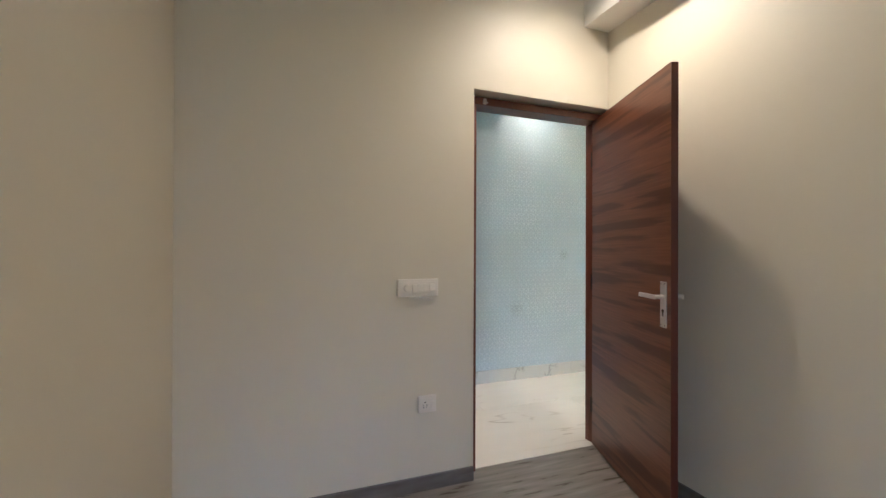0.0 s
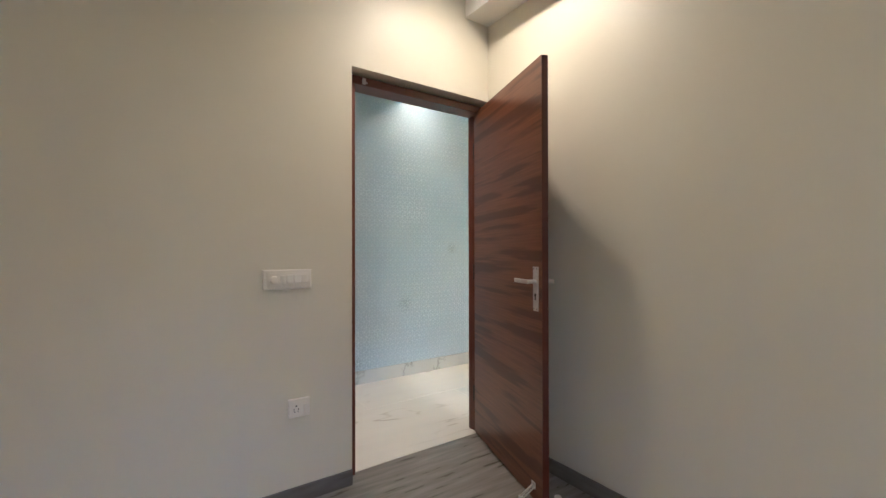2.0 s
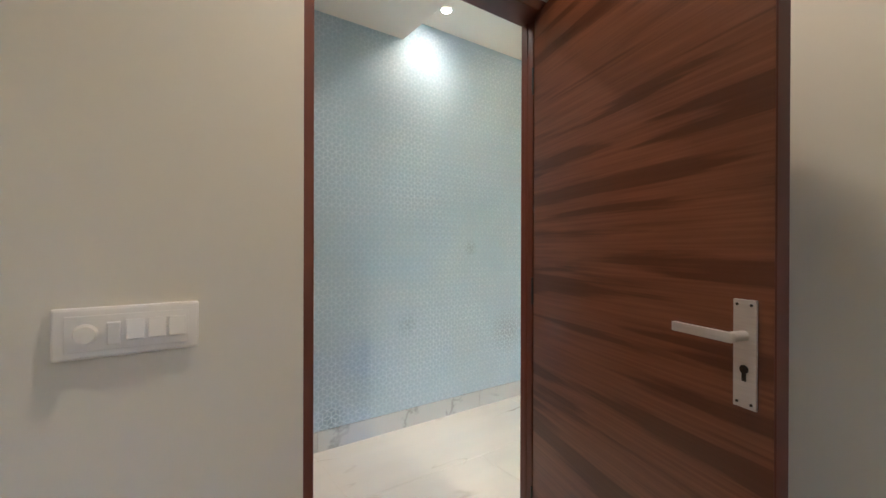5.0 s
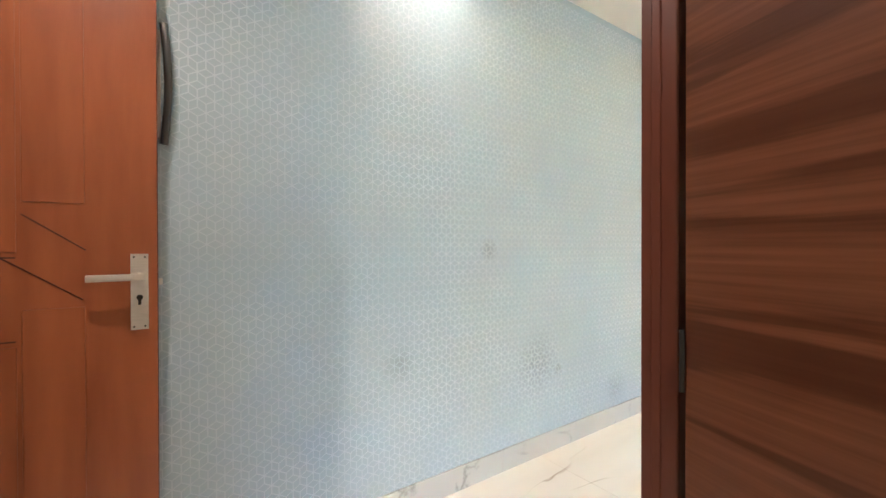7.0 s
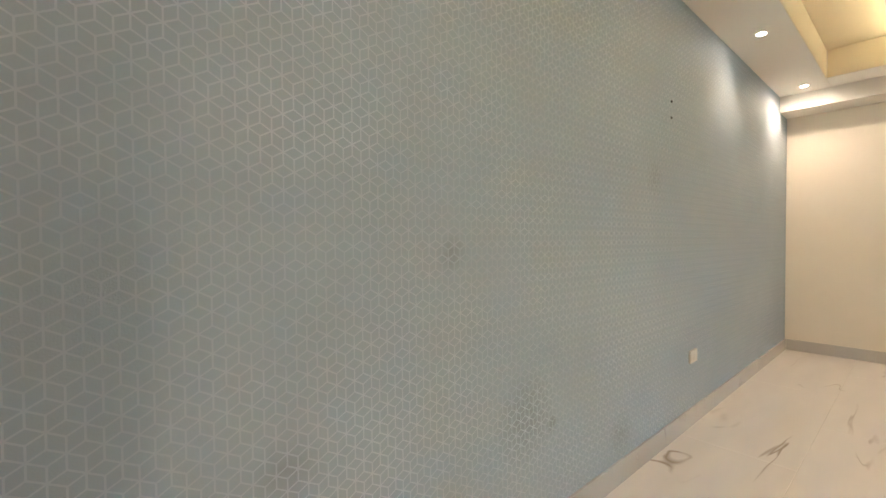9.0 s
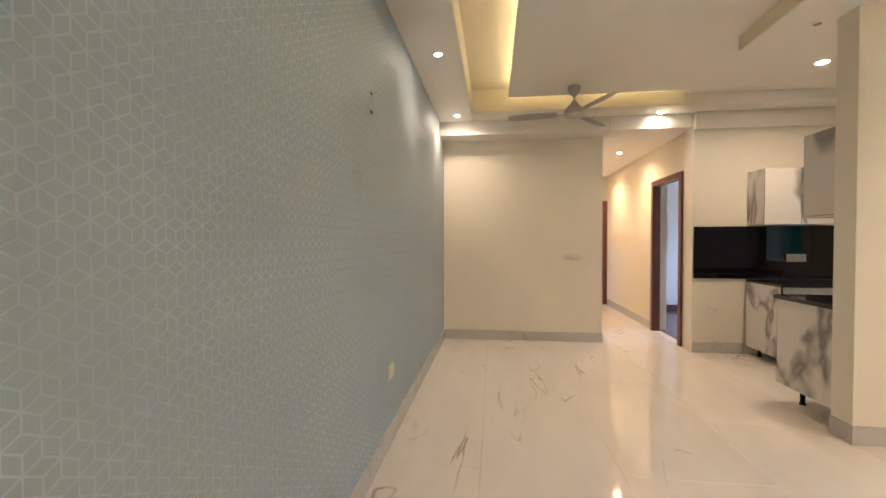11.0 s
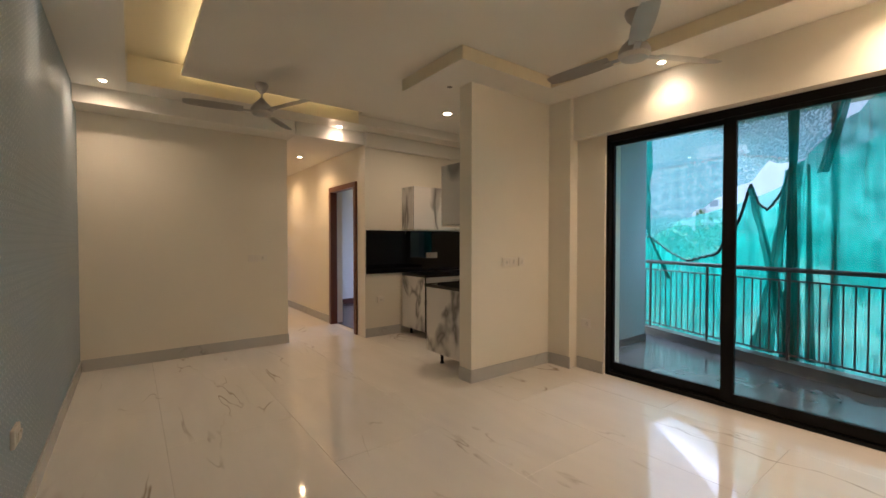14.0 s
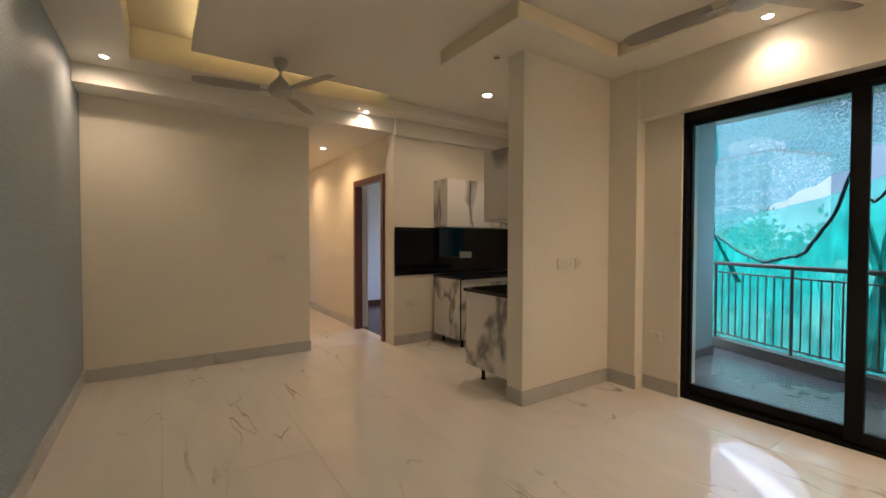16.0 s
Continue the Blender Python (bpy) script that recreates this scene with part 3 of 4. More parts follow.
bm = rod(bmesh.new(), (0.72, -0.735, 0.0), (0.72, -0.735, 0.045), 0.017, seg=16)
tagged(part("floor_door_stop", bm, PLASTIC, None, smooth=True), "small white rubber door stop on the bedroom floor", "door stop")
bpy.data.objects["floor_door_stop"].location.z = 0.001

# entrance door: stands open along the papered wall
entrance_door = empty("entrance_door", pose(-0.722, 1.392, 0.012))
tagged(entrance_door, "open orange-brown solid wood entrance door with grooved panels", "door")
EW = 0.95
part("leaf", box(bmesh.new(), 0, EW, 0.0, 0.036, 0, 2.12, bevel=0.003), ORANGE, entrance_door, "orange-brown varnished wood leaf")
part("lipping", box(bmesh.new(), EW - 0.001, EW + 0.002, 0.002, 0.034, 0.003, 2.117), DARKEDGE, entrance_door)
for x0, x1, z0, z1 in ((0.02, 0.30, 1.25, 2.10), (0.31, 0.632, 1.22, 2.10), (0.642, 0.775, 1.36, 2.10), (0.02, 0.632, 0.02, 0.96), (0.642, 0.775, 0.02, 1.06)):
    part("raised_board", box(bmesh.new(), x0, x1, -0.003, 0.001, z0, z1, bevel=0.0025), ORANGE, entrance_door)
for x, z, dx, dz in ((0.642, 1.325, 0.135, -0.10), (0.60, 1.205, 0.17, -0.125), (0.30, 1.205, 0.33, 0.0), (0.30, 0.975, 0.33, 0.0)):
    turn = math.degrees(math.atan2(dz, dx))
    part("groove", box(bmesh.new(), 0, math.hypot(dx, dz), -0.0012, 0.0005, -0.002, 0.002, m=pose(x, 0, z, 0, -turn, 0)), DARKEDGE, entrance_door)
lever_set(entrance_door, 0.904, 1.143, (0.0, -1), -1, 0.235)
part("latch_bolt", box(bmesh.new(), EW + 0.0022, EW + 0.014, 0.010, 0.026, 1.113, 1.133, bevel=0.002), STEEL, entrance_door)


# intercom beside the entrance
intercom = empty("intercom", pose(0.219, BLUE_Y - 0.0006, 1.605))
tagged(intercom, "white wall intercom with dark grey curved handset", "intercom")
part("base", box(bmesh.new(), -0.04, 0.022, -0.022, 0, 0, 0.36, bevel=0.005), PLASTIC, intercom)
bm = sweep(bmesh.new(), [(0.030 + 0.012 * math.sin(math.pi * k / 14), -0.028 - 0.012 * math.sin(math.pi * k / 14), -0.02 + 0.40 * k / 14) for k in range(15)], 0.012)
part("handset", bm, DARKMETAL, intercom, "dark grey curved handset", smooth=True)
part("call_button", rod(bmesh.new(), (-0.012, -0.0225, 0.21), (-0.012, -0.026, 0.21), 0.008, seg=14), HOLE, intercom)


# ---- switches and sockets ----
def plate_at(name, m, w, h, label, modules, category):
    """A wall plate; local x along the wall, y out of it. modules: (kind, x)."""
    ob = empty(name, m)
    tagged(ob, label, category)
    part("cover", box(bmesh.new(), -w / 2, w / 2, -0.016, 0.0, -h / 2, h / 2, bevel=0.005), PLASTIC, ob)
    part("insert", box(bmesh.new(), -w / 2 + 0.018, w / 2 - 0.018, -0.019, -0.0165, -h / 2 + 0.014, h / 2 - 0.014, bevel=0.001), PLASTIC, ob)
    for kind, x in modules:
        if kind == "rocker":
            bm = box(bmesh.new(), x - 0.010, x + 0.010, -0.026, -0.0195, -0.021, 0.021, bevel=0.002, m=pose(0, 0, 0, 5))
            part("rocker_switch", bm, PLASTIC, ob)
        elif kind == "knob":
            part("fan_dial", rod(bmesh.new(), (x, -0.0195, 0), (x, -0.036, 0), 0.018, 0.015, 24), PLASTIC, ob, smooth=True)
        elif kind == "blank":
            part("blank_module", box(bmesh.new(), x - 0.0145, x + 0.0145, -0.0255, -0.0195, -0.019, 0.019, bevel=0.0025, m=pose(0, 0, 0, -6)), PLASTIC, ob)
        elif kind == "socket":
            for dx, dz, r in ((0, 0.012, 0.0042), (-0.010, -0.003, 0.003), (0.010, -0.003, 0.003), (-0.008, -0.014, 0.0026), (0.008, -0.014, 0.0026)):
                part("socket_hole", rod(bmesh.new(), (x + dx, -0.0192, dz), (x + dx, -0.0205, dz), r, seg=10), HOLE, ob)
    return ob


plate_at("switch_board", pose(-0.325, -0.0005, 1.070), 0.222, 0.092, "ivory switch board with fan dial beside the bedroom doorway", (("knob", -0.064), ("rocker", -0.024), ("blank", 0.008), ("blank", 0.041), ("blank", 0.074)), "switch")
plate_at("wall_socket", pose(-0.272, -0.0005, 0.456), 0.10, 0.088, "ivory five-pin socket with switch low on the wall", (("socket", -0.015), ("rocker", 0.027)), "socket")
plate_at("double_socket", pose(3.915, BLUE_Y - 0.0005, 0.472), 0.125, 0.085, "white socket plate on the papered wall", (("rocker", -0.025), ("rocker", 0.02)), "socket")
plate_at("switch_board", pose(6.8595, -0.21, 1.115, 0, 0, -90), 0.22, 0.085, "ivory switch board on the cream end wall", (("rocker", -0.06), ("rocker", -0.03), ("rocker", 0.0), ("socket", 0.05)), "switch")
plate_at("switch_board", pose(4.2545, -1.968, 1.118, 0, 0, -90), 0.20, 0.09, "ivory switch board with sockets on the partition", (("socket", -0.05), ("rocker", 0.0), ("socket", 0.05)), "switch")
plate_at("wall_socket", pose(4.2545, -2.138, 1.118, 0, 0, -90), 0.075, 0.09, "small ivory data socket on the partition", (("socket", 0),), "socket")
plate_at("wall_socket", pose(3.86, -2.6995, 0.48, 0, 0, 180), 0.11, 0.085, "cream socket plate beside the balcony doors", (("socket", 0.02),), "socket")
plate_at("wall_socket", pose(6.4995, -1.735, 0.507, 0, 0, -90), 0.11, 0.085, "cream socket plate on the kitchen wall", (("socket", 0.0), ("rocker", 0.03)), "socket")
plate_at("wall_socket", pose(6.478, -2.594, 1.112, 0, 0, -90), 0.20, 0.085, "white socket plate on the black splashback", (("socket", -0.04), ("rocker", 0.03)), "socket")
for z in (2.02, 2.12):
    tagged(part("wall_plug", rod(bmesh.new(), (3.54, BLUE_Y - 0.006, z), (3.54, BLUE_Y + 0.004, z), 0.008, seg=8), HOLE), "dark screw fixed in the papered wall", "screw")


# ---- downlights ----
def downlight(x, y, z, lit=True, energy=22.0, r=0.030, label="", cone=102, color=WARM):
    ob = empty("downlight", pose(x, y, z))
    tagged(ob, label or ("lit recessed ceiling downlight with white rim" if lit else "unlit recessed downlight body, also used as ceiling detector"), "downlight", "ceiling downlights")
    bm = lathe(bmesh.new(), ((r, 0.004), (r + 0.012, 0.0), (r + 0.012, -0.005), (r, -0.007), (r - 0.002, -0.003)))
    part("rim", bm, WHITE, ob, smooth=True)
    part("lens", rod(bmesh.new(), (0, 0, -0.0072), (0, 0, -0.0078), r - 0.004, seg=24), LAMPGLOW if lit else LAMPOFF, ob)
    if lit:
        lamp = new("beam", bpy.data.lights.new("beam", "SPOT"))
        lamp.data.energy, lamp.data.color = energy, color
        lamp.data.spot_size, lamp.data.spot_blend, lamp.data.shadow_soft_size = radians(cone), 1.0, 0.028
        lamp.parent = ob
        lamp.location = (0, 0, -0.02)
    return ob


downlight(1.30, 1.24, 2.795, energy=0.65, cone=150)
downlight(2.94, 1.27, 2.795, lit=False)
downlight(4.61, 1.25, 2.795, energy=1.3, cone=120)
downlight(6.24, 1.24, 2.795, energy=3.4, cone=165)
downlight(6.41, -1.10, 2.795, energy=1.0, cone=165)
downlight(7.84, -1.06, 2.63, energy=6.5, cone=150, color=(1.0, 0.62, 0.28))
downlight(9.4, -1.06, 2.63, energy=6.5, cone=150, color=(1.0, 0.62, 0.28))
downlight(3.0, -2.44, 2.795, energy=3.2, cone=140)
# Added lamp, never in view, to brighten the partition's west side.
downlight(1.45, -2.44, 2.795, energy=18, cone=165)
downlight(5.45, -2.11, 2.91, energy=6, cone=165, r=0.048, label="large lit round kitchen downlight")
downlight(0.47, -0.53, 2.85, energy=3.0, cone=165, label="lit bedroom downlight near the door")
# Two unseen lamps added behind the camera to fill the bedroom with light.
downlight(-0.97, -3.6, 2.85, energy=1.9, cone=165, label="added unseen fill downlight at the bedroom's far end")
downlight(0.47, -3.6, 2.85, energy=1.9, cone=165, label="added unseen fill downlight at the bedroom's far end")
downlight(0.0, 0.75, 2.64, energy=1.7, cone=150, label="lit downlight in the entrance ceiling")
# This one is a ceiling detector, built from the unlit downlight's parts.
downlight(4.47, -1.385, 2.795, lit=False)

LED = glow("warm_led", (1.0, 0.76, 0.38), 1.5)
for x0, x1, y0, y1 in ((1.2, 5.97, 0.588, 0.600), (5.968, 5.980, -1.2, 0.58)):
    strip = part("led_strip", box(bmesh.new(), x0, x1, y0, y1, 2.9525, 2.962, bevel=0.002), LED)
    tagged(strip, "warm LED strip tucked in the ceiling recess", "led strip", "cove lighting")

# ---- ceiling fans ----
def ceiling_fan(x, y, top, drop, turn, label):
    ob = empty("ceiling_fan", pose(x, y, top, 0, 0, turn))
    tagged(ob, label, "ceiling fan", "ceiling fans")
    part("canopy", lathe(bmesh.new(), ((0.062, 0.0), (0.066, -0.02), (0.050, -0.06), (0.020, -0.095), (0.016, -0.10))), FANWHITE, ob, smooth=True)
    part("rod", rod(bmesh.new(), (0, 0, -0.09), (0, 0, -drop + 0.10), 0.011), FANWHITE, ob, smooth=True)
    part("motor", lathe(bmesh.new(), ((0.02, 0.13 - drop), (0.040, 0.10 - drop), (0.085, 0.055 - drop), (0.105, 0.02 - drop), (0.105, -0.01 - drop), (0.085, -0.035 - drop), (0.03, -0.045 - drop))), FANWHITE, ob, "rounded motor housing", smooth=True)
    for k in range(3):
        a = math.radians(120 * k)
        r = Matrix.Rotation(a, 4, "Z")
        bm = box(bmesh.new(), 0.08, 0.21, -0.022, 0.022, -drop - 0.012, -drop - 0.006, bevel=0.002, m=r)
        part("blade_bracket", bm, FANWHITE, ob)
        bm = bmesh.new()
        rows = []
        for i in range(9):
            s = i / 8
            w = 0.058 + 0.012 * math.sin(math.pi * s) if s < 0.97 else 0.045
            xx = 0.17 + 0.51 * s
            tilt = radians(11)
            rows.append([bm.verts.new(r @ Vector((xx, w * u * math.cos(tilt), -drop + w * u * math.sin(tilt) - 0.004 * (1 - u * u)))) for u in (-1, -0.5, 0, 0.5, 1)])
        for p, q in zip(rows, rows[1:]):
            for j in range(4):
                bm.faces.new((p[j], p[j + 1], q[j + 1], q[j]))
        res = bmesh.ops.solidify(bm, geom=bm.faces[:], thickness=0.004)
        part("blade", bm, FANWHITE, ob, smooth=True)
    return ob


ceiling_fan(5.80, -0.02, 2.91, 0.275, 82, "ivory three-blade ceiling fan hanging from a short rod")
ceiling_fan(2.85, -1.74, 2.91, 0.29, 5, "ivory three-blade ceiling fan near the balcony doors")


# ---- kitchen ----
def foot(parent, x, y, h=0.10):
    bm = rod(bmesh.new(), (x, y, 0.0), (x, y, 0.012), 0.026, 0.022, 14)
    rod(bm, (x, y, 0.012), (x, y, h), 0.016, 0.020, 14)
    part("leg", bm, ALU, parent, "black plastic adjustable leg", smooth=True)


def base_unit(x0, x1, y0, y1, z0, z1, front, label):
    """Base cabinet with two doors on its front (x side, -1 or 1)."""
    ob = empty("base_cabinet", pose((x0 + x1) / 2, (y0 + y1) / 2, 0))
    tagged(ob, label, "cabinet", "kitchen cabinets")
    hx, hy = (x1 - x0) / 2, (y1 - y0) / 2
    part("carcass", box(bmesh.new(), -hx + (0.02 if front < 0 else 0), hx - (0.02 if front > 0 else 0), -hy, hy - 0.02, z0, z1, bevel=0.001), LAMINATE, ob)
    part("end_panel", box(bmesh.new(), -hx, hx, hy - 0.0195, hy, z0 - 0.004, z1, bevel=0.001), LAMINATE, ob, "white laminate end panel with grey marble veins")
    fx = front * hx
    n = max(1, round((y1 - y0) / 0.5))
    for k in range(n):
        a, b = -hy + k * (2 * hy - 0.02) / n + 0.002, -hy + (k + 1) * (2 * hy - 0.02) / n - 0.002
        d = part("door", box(bmesh.new(), min(fx, fx - front * 0.018), max(fx, fx - front * 0.018), a, b, z0, z1 - 0.055, bevel=0.0015), LAMINATE, ob)
        part("handle_profile", box(bmesh.new(), min(fx, fx - front * 0.02), max(fx, fx - front * 0.02), a, b, z1 - 0.052, z1 - 0.004, bevel=0.002), STEEL, d)
    part("edge_band", box(bmesh.new(), min(fx + front * 0.0005, fx + front * 0.003), max(fx + front * 0.0005, fx + front * 0.003), hy - 0.0195, hy, z0 - 0.004, z1), ALU, ob)
    for sx in (-0.7, 0.7):
        for sy in (-0.85, 0.85):
            foot(ob, sx * hx, sy * hy, z0)
    return ob


def wall_unit(x0, x1, y0, y1, z0, z1, front, doors, label):
    ob = empty("wall_cabinet", pose((x0 + x1) / 2, (y0 + y1) / 2, z0))
    tagged(ob, label, "cabinet", "kitchen cabinets")
    hx, hy, h = (x1 - x0) / 2, (y1 - y0) / 2, z1 - z0
    fx = front * hx
    part("carcass", box(bmesh.new(), -hx + (0.02 if front < 0 else 0), hx - (0.02 if front > 0 else 0), -hy, hy, 0.004, h, bevel=0.001), LAMINATE, ob)
    for k in range(doors):
        a, b = -hy + k * 2 * hy / doors + 0.0015, -hy + (k + 1) * 2 * hy / doors - 0.0015
        part("door", box(bmesh.new(), min(fx, fx - front * 0.018), max(fx, fx - front * 0.018), a, b, 0.0, h, bevel=0.0015), LAMINATE, ob, "marble-print laminate door")
        part("edge_band", box(bmesh.new(), min(fx, fx + front * 0.002), max(fx, fx + front * 0.002), b - 0.003, b, 0.0, h), ALU, ob)
    part("light_rail", box(bmesh.new(), -hx, hx, -hy, hy, -0.012, -0.001, bevel=0.002), STEEL, ob)
    return ob


base_unit(5.90, 6.478, -3.38, -2.078, 0.105, 0.835, -1, "white marble-print base cabinet on black legs below the splashback")
base_unit(4.432, 5.02, -3.38, -1.50, 0.155, 0.835, 1, "white marble-print base cabinet on black legs behind the partition")
for x0, x1, y1 in ((5.88, 6.478, -2.07), (4.432, 5.045, -1.485)):
    ob = part("worktop", box(bmesh.new(), x0, x1, -3.395, y1, 0.836, 0.868, bevel=0.003), BLACKSTONE)
    tagged(ob, "polished black granite kitchen worktop", "worktop")
splash = empty("splashback", pose(6.489, -2.45, 0.87))
tagged(splash, "glossy black glass kitchen splashback", "splashback")
for y0, y1 in ((-0.94, -0.326), (-0.324, 0.306), (0.308, 0.938)):
    part("glass_sheet", box(bmesh.new(), -0.01, 0.01, y0, y1, 0, 0.603, bevel=0.001), BLACKGLASS, splash)
wall_unit(6.20, 6.498, -3.2, -2.09, 1.49, 2.09, -1, 3, "white marble-print wall cabinet above the splashback")
wall_unit(4.432, 4.80, -3.2, -1.535, 1.49, 2.10, 1, 3, "white marble-print wall cabinet fixed behind the partition")


# ---- balcony doors ----
def glazed_panel(parent_name, x0, x1, y, z0, z1, w, label):
    ob = empty(parent_name, pose((x0 + x1) / 2, y, z0))
    tagged(ob, label, "sliding door", "balcony sliding doors")
    hx, h = (x1 - x0) / 2, z1 - z0
    for sx in (-1, 1):
        part("stile", box(bmesh.new(), min(sx * hx, sx * (hx - w)), max(sx * hx, sx * (hx - w)), -0.02, 0.02, 0, h, bevel=0.003), ALU, ob)
    part("bottom_rail", box(bmesh.new(), -hx + w, hx - w, -0.02, 0.02, 0, 0.075, bevel=0.003), ALU, ob)
    part("top_rail", box(bmesh.new(), -hx + w, hx - w, -0.02, 0.02, h - 0.035, h, bevel=0.003), ALU, ob)
    p = part("pane", box(bmesh.new(), -hx + w - 0.005, hx - w + 0.005, -0.003, 0.003, 0.07, h - 0.03), GLASS, ob)
    p.visible_shadow = False
    return ob


win = empty("window_1", pose(2.58, -2.80, 0))
tagged(win, "black aluminium outer frame of the balcony doors", "door frame", kind="structure")
for x0, x1, z0, z1 in ((1.05, 1.08, 0.0, 2.37), (-1.08, -1.05, 0.0, 2.37), (-1.0495, 1.0495, 2.302, 2.37), (-1.0495, 1.0495, 0.0, 0.032)):
    part("frame_bar", box(bmesh.new(), x0, x1, -0.012, 0.075, z0, z1, bevel=0.003), ALU, win)
for y in (0.01, 0.055):
    part("track", box(bmesh.new(), -1.034, 1.034, y - 0.004, y + 0.004, 0.0325, 0.045), ALU, win)
glazed_panel("sliding_door", 2.585, 3.628, -2.79, 0.046, 2.30, 0.022, "fixed glazed balcony door panel in black frame")
glazed_panel("sliding_door", 1.535, 2.648, -2.745, 0.046, 2.30, 0.09, "sliding glazed balcony door panel in black frame")

# ---- balcony ----
slab("wall_balcony_end", BALWALL, (4.15, 4.35, -4.46, -2.982, -0.2, 3.0), label="grey painted balcony end wall", category="wall")
slab("baseboard_balcony", BALSKIRT, (4.137, 4.149, -4.472, -2.983, -0.009, 0.085), (4.15, 4.35, -4.472, -4.461, -0.009, 0.085), label="brown stone skirting on the balcony wall", category="skirting")
slab("ceiling_balcony", BALWALL, (1.09, 4.4, -4.9, -2.982, 2.75, 2.95), label="grey painted balcony soffit", category="ceiling")
slab("wall_balcony_west", BALWALL, (0.95, 1.088, -4.6, -2.982, -0.2, 3.0), label="grey painted balcony side wall", category="wall")


def rim(s):
    """A point on the bowed balcony edge; s from 0 at the end wall."""
    return Vector((4.75 - 5.25 * s, -5.12 + 2.25 * s - 0.75 * s * s, 0))


kerb = bmesh.new()
N = 24
pts = [rim(0.69 * i / N) for i in range(N + 1)]
ring = []
for i, p in enumerate(pts):
    d = (pts[min(i + 1, N)] - pts[max(i - 1, 0)]).normalized()
    n = Vector((d.y, -d.x, 0)) * 0.07
    ring.append([kerb.verts.new(p + k * n + Vector((0, 0, z))) for k, z in ((-1, -0.02), (1, -0.02), (1, 0.1), (-1, 0.1))])
for a, b in zip(ring, ring[1:]):
    for k in range(4):
        kerb.faces.new((a[k], a[(k + 1) % 4], b[(k + 1) % 4], b[k]))
kerb.faces.new(ring[0])
kerb.faces.new(ring[-1][::-1])
tagged(part("kerb", kerb, BALSKIRT), "brown stone kerb along the bowed balcony edge", "kerb", kind="structure")

railing = empty("railing", pose(*rim(0.35)))
tagged(railing, "grey-brown painted metal balcony railing with upright bars", "railing")
base = -rim(0.35)
for z, r, nm in ((1.03, 0.024, "handrail"), (0.92, 0.010, "upper_rail"), (0.16, 0.010, "lower_rail")):
    bm = sweep(bmesh.new(), [p + base + Vector((0, 0, z)) for p in pts], r, 10)
    part(nm, bm, RAILPAINT, railing, smooth=True)
bar = finish(rod(bmesh.new(), (0, 0, 0.16), (0, 0, 0.92), 0.0075, seg=8), "bar", RAILPAINT, True)
post = finish(rod(bmesh.new(), (0, 0, 0.095), (0, 0, 1.02), 0.016, seg=10), "post", RAILPAINT, True)
for i in range(43):
    s = i / 61
    ob = new("post" if i % 10 == 5 else "bar", post if i % 10 == 5 else bar)
    ob.parent = railing
    ob.location = rim(s) + base


# ---- shade net outside the railing ----
def drape(name, material, s0, s1, low, high, fold, seed, label, off=0.16, nu=90, nv=40, kind="shade net"):
    """A hanging sheet between two stretches of the balcony edge; low and high give its hems by s."""
    bm = bmesh.new()
    grid = []
    for i in range(nu + 1):
        u = i / nu
        s = s0 + (s1 - s0) * u
        p = rim(s)
        a, b = low(u), high(u)
        col = []
        for j in range(nv + 1):
            v = j / nv
            z = a + (b - a) * v
            w = noise.noise(Vector((s * 26 + seed, z * 0.55, seed))) * fold + noise.noise(Vector((s * 70 + seed, z * 1.6, seed + 4))) * fold * 0.4
            col.append(bm.verts.new((p.x + w * 0.4, p.y - off - abs(w) * 1.2, z)))
        grid.append(col)
    for p, q in zip(grid, grid[1:]):
        for j in range(nv):
            bm.faces.new((p[j], q[j], q[j + 1], p[j + 1]))
    ob = part(name, bm, material, None, smooth=True)
    return tagged(ob, label, kind)


def between(knots, s):
    """A smooth height along the balcony edge through a few knots (s, z)."""
    for (a, za), (b, zb) in zip(knots, knots[1:]):
        if s <= b:
            t = min(1, max(0, (s - a) / (b - a)))
            return za + (zb - za) * t
    return knots[-1][1]


TORN = ((-0.03, 1.36), (0.06, 1.39), (0.125, 1.17), (0.178, 1.06), (0.255, 1.17), (0.305, 1.58), (0.328, 1.98), (0.345, 1.74), (0.362, 1.67), (0.385, 1.83), (0.402, 2.12), (0.44, 2.2))
SCRIM = ((-0.03, 1.36), (0.07, 1.41), (0.157, 1.63), (0.253, 1.87), (0.328, 2.04), (0.36, 2.22), (0.40, 2.15), (0.47, 2.3))
drape("shade_net", NET, -0.03, 0.42, lambda u: -0.35, lambda u: between(TORN, -0.03 + 0.45 * u), 0.10, 3, "torn green shade net hanging below its hem over the railing", nu=160)
drape("shade_net", NET, 0.41, 0.70, lambda u: -0.35, lambda u: 2.1 + 0.75 * min(1, u * 1.5) + 0.1 * math.sin(4 * u), 0.14, 11, "green construction shade net hung along the balcony")
drape("bird_net", NETGREY, -0.03, 0.47, lambda u: between(SCRIM, -0.03 + 0.5 * u) + 0.015 * math.sin(60 * u), lambda u: 2.95, 0.05, 21, "fine grey net hanging above the tear", off=0.24, kind="net")
drape("shade_net", NETFAR, -0.12, 0.72, lambda u: -0.6, lambda u: 1.62 + 0.95 * min(1, max(0, u * 1.6 - 0.45)) + 0.08 * math.sin(9 * u), 0.06, 41, "second layer of thin green shade net behind the first", off=0.75)
bm = bmesh.new()
for i in range(12):
    rod(bm, (4.4 + i * 0.12, -3.95 + 0.02 * (i % 2), 0.5), (4.4 + i * 0.12, -3.95, 2.6), 0.0605, seg=6)
tagged(part("shade_net", bm, NET), "green shade net outside the kitchen window", "shade net")


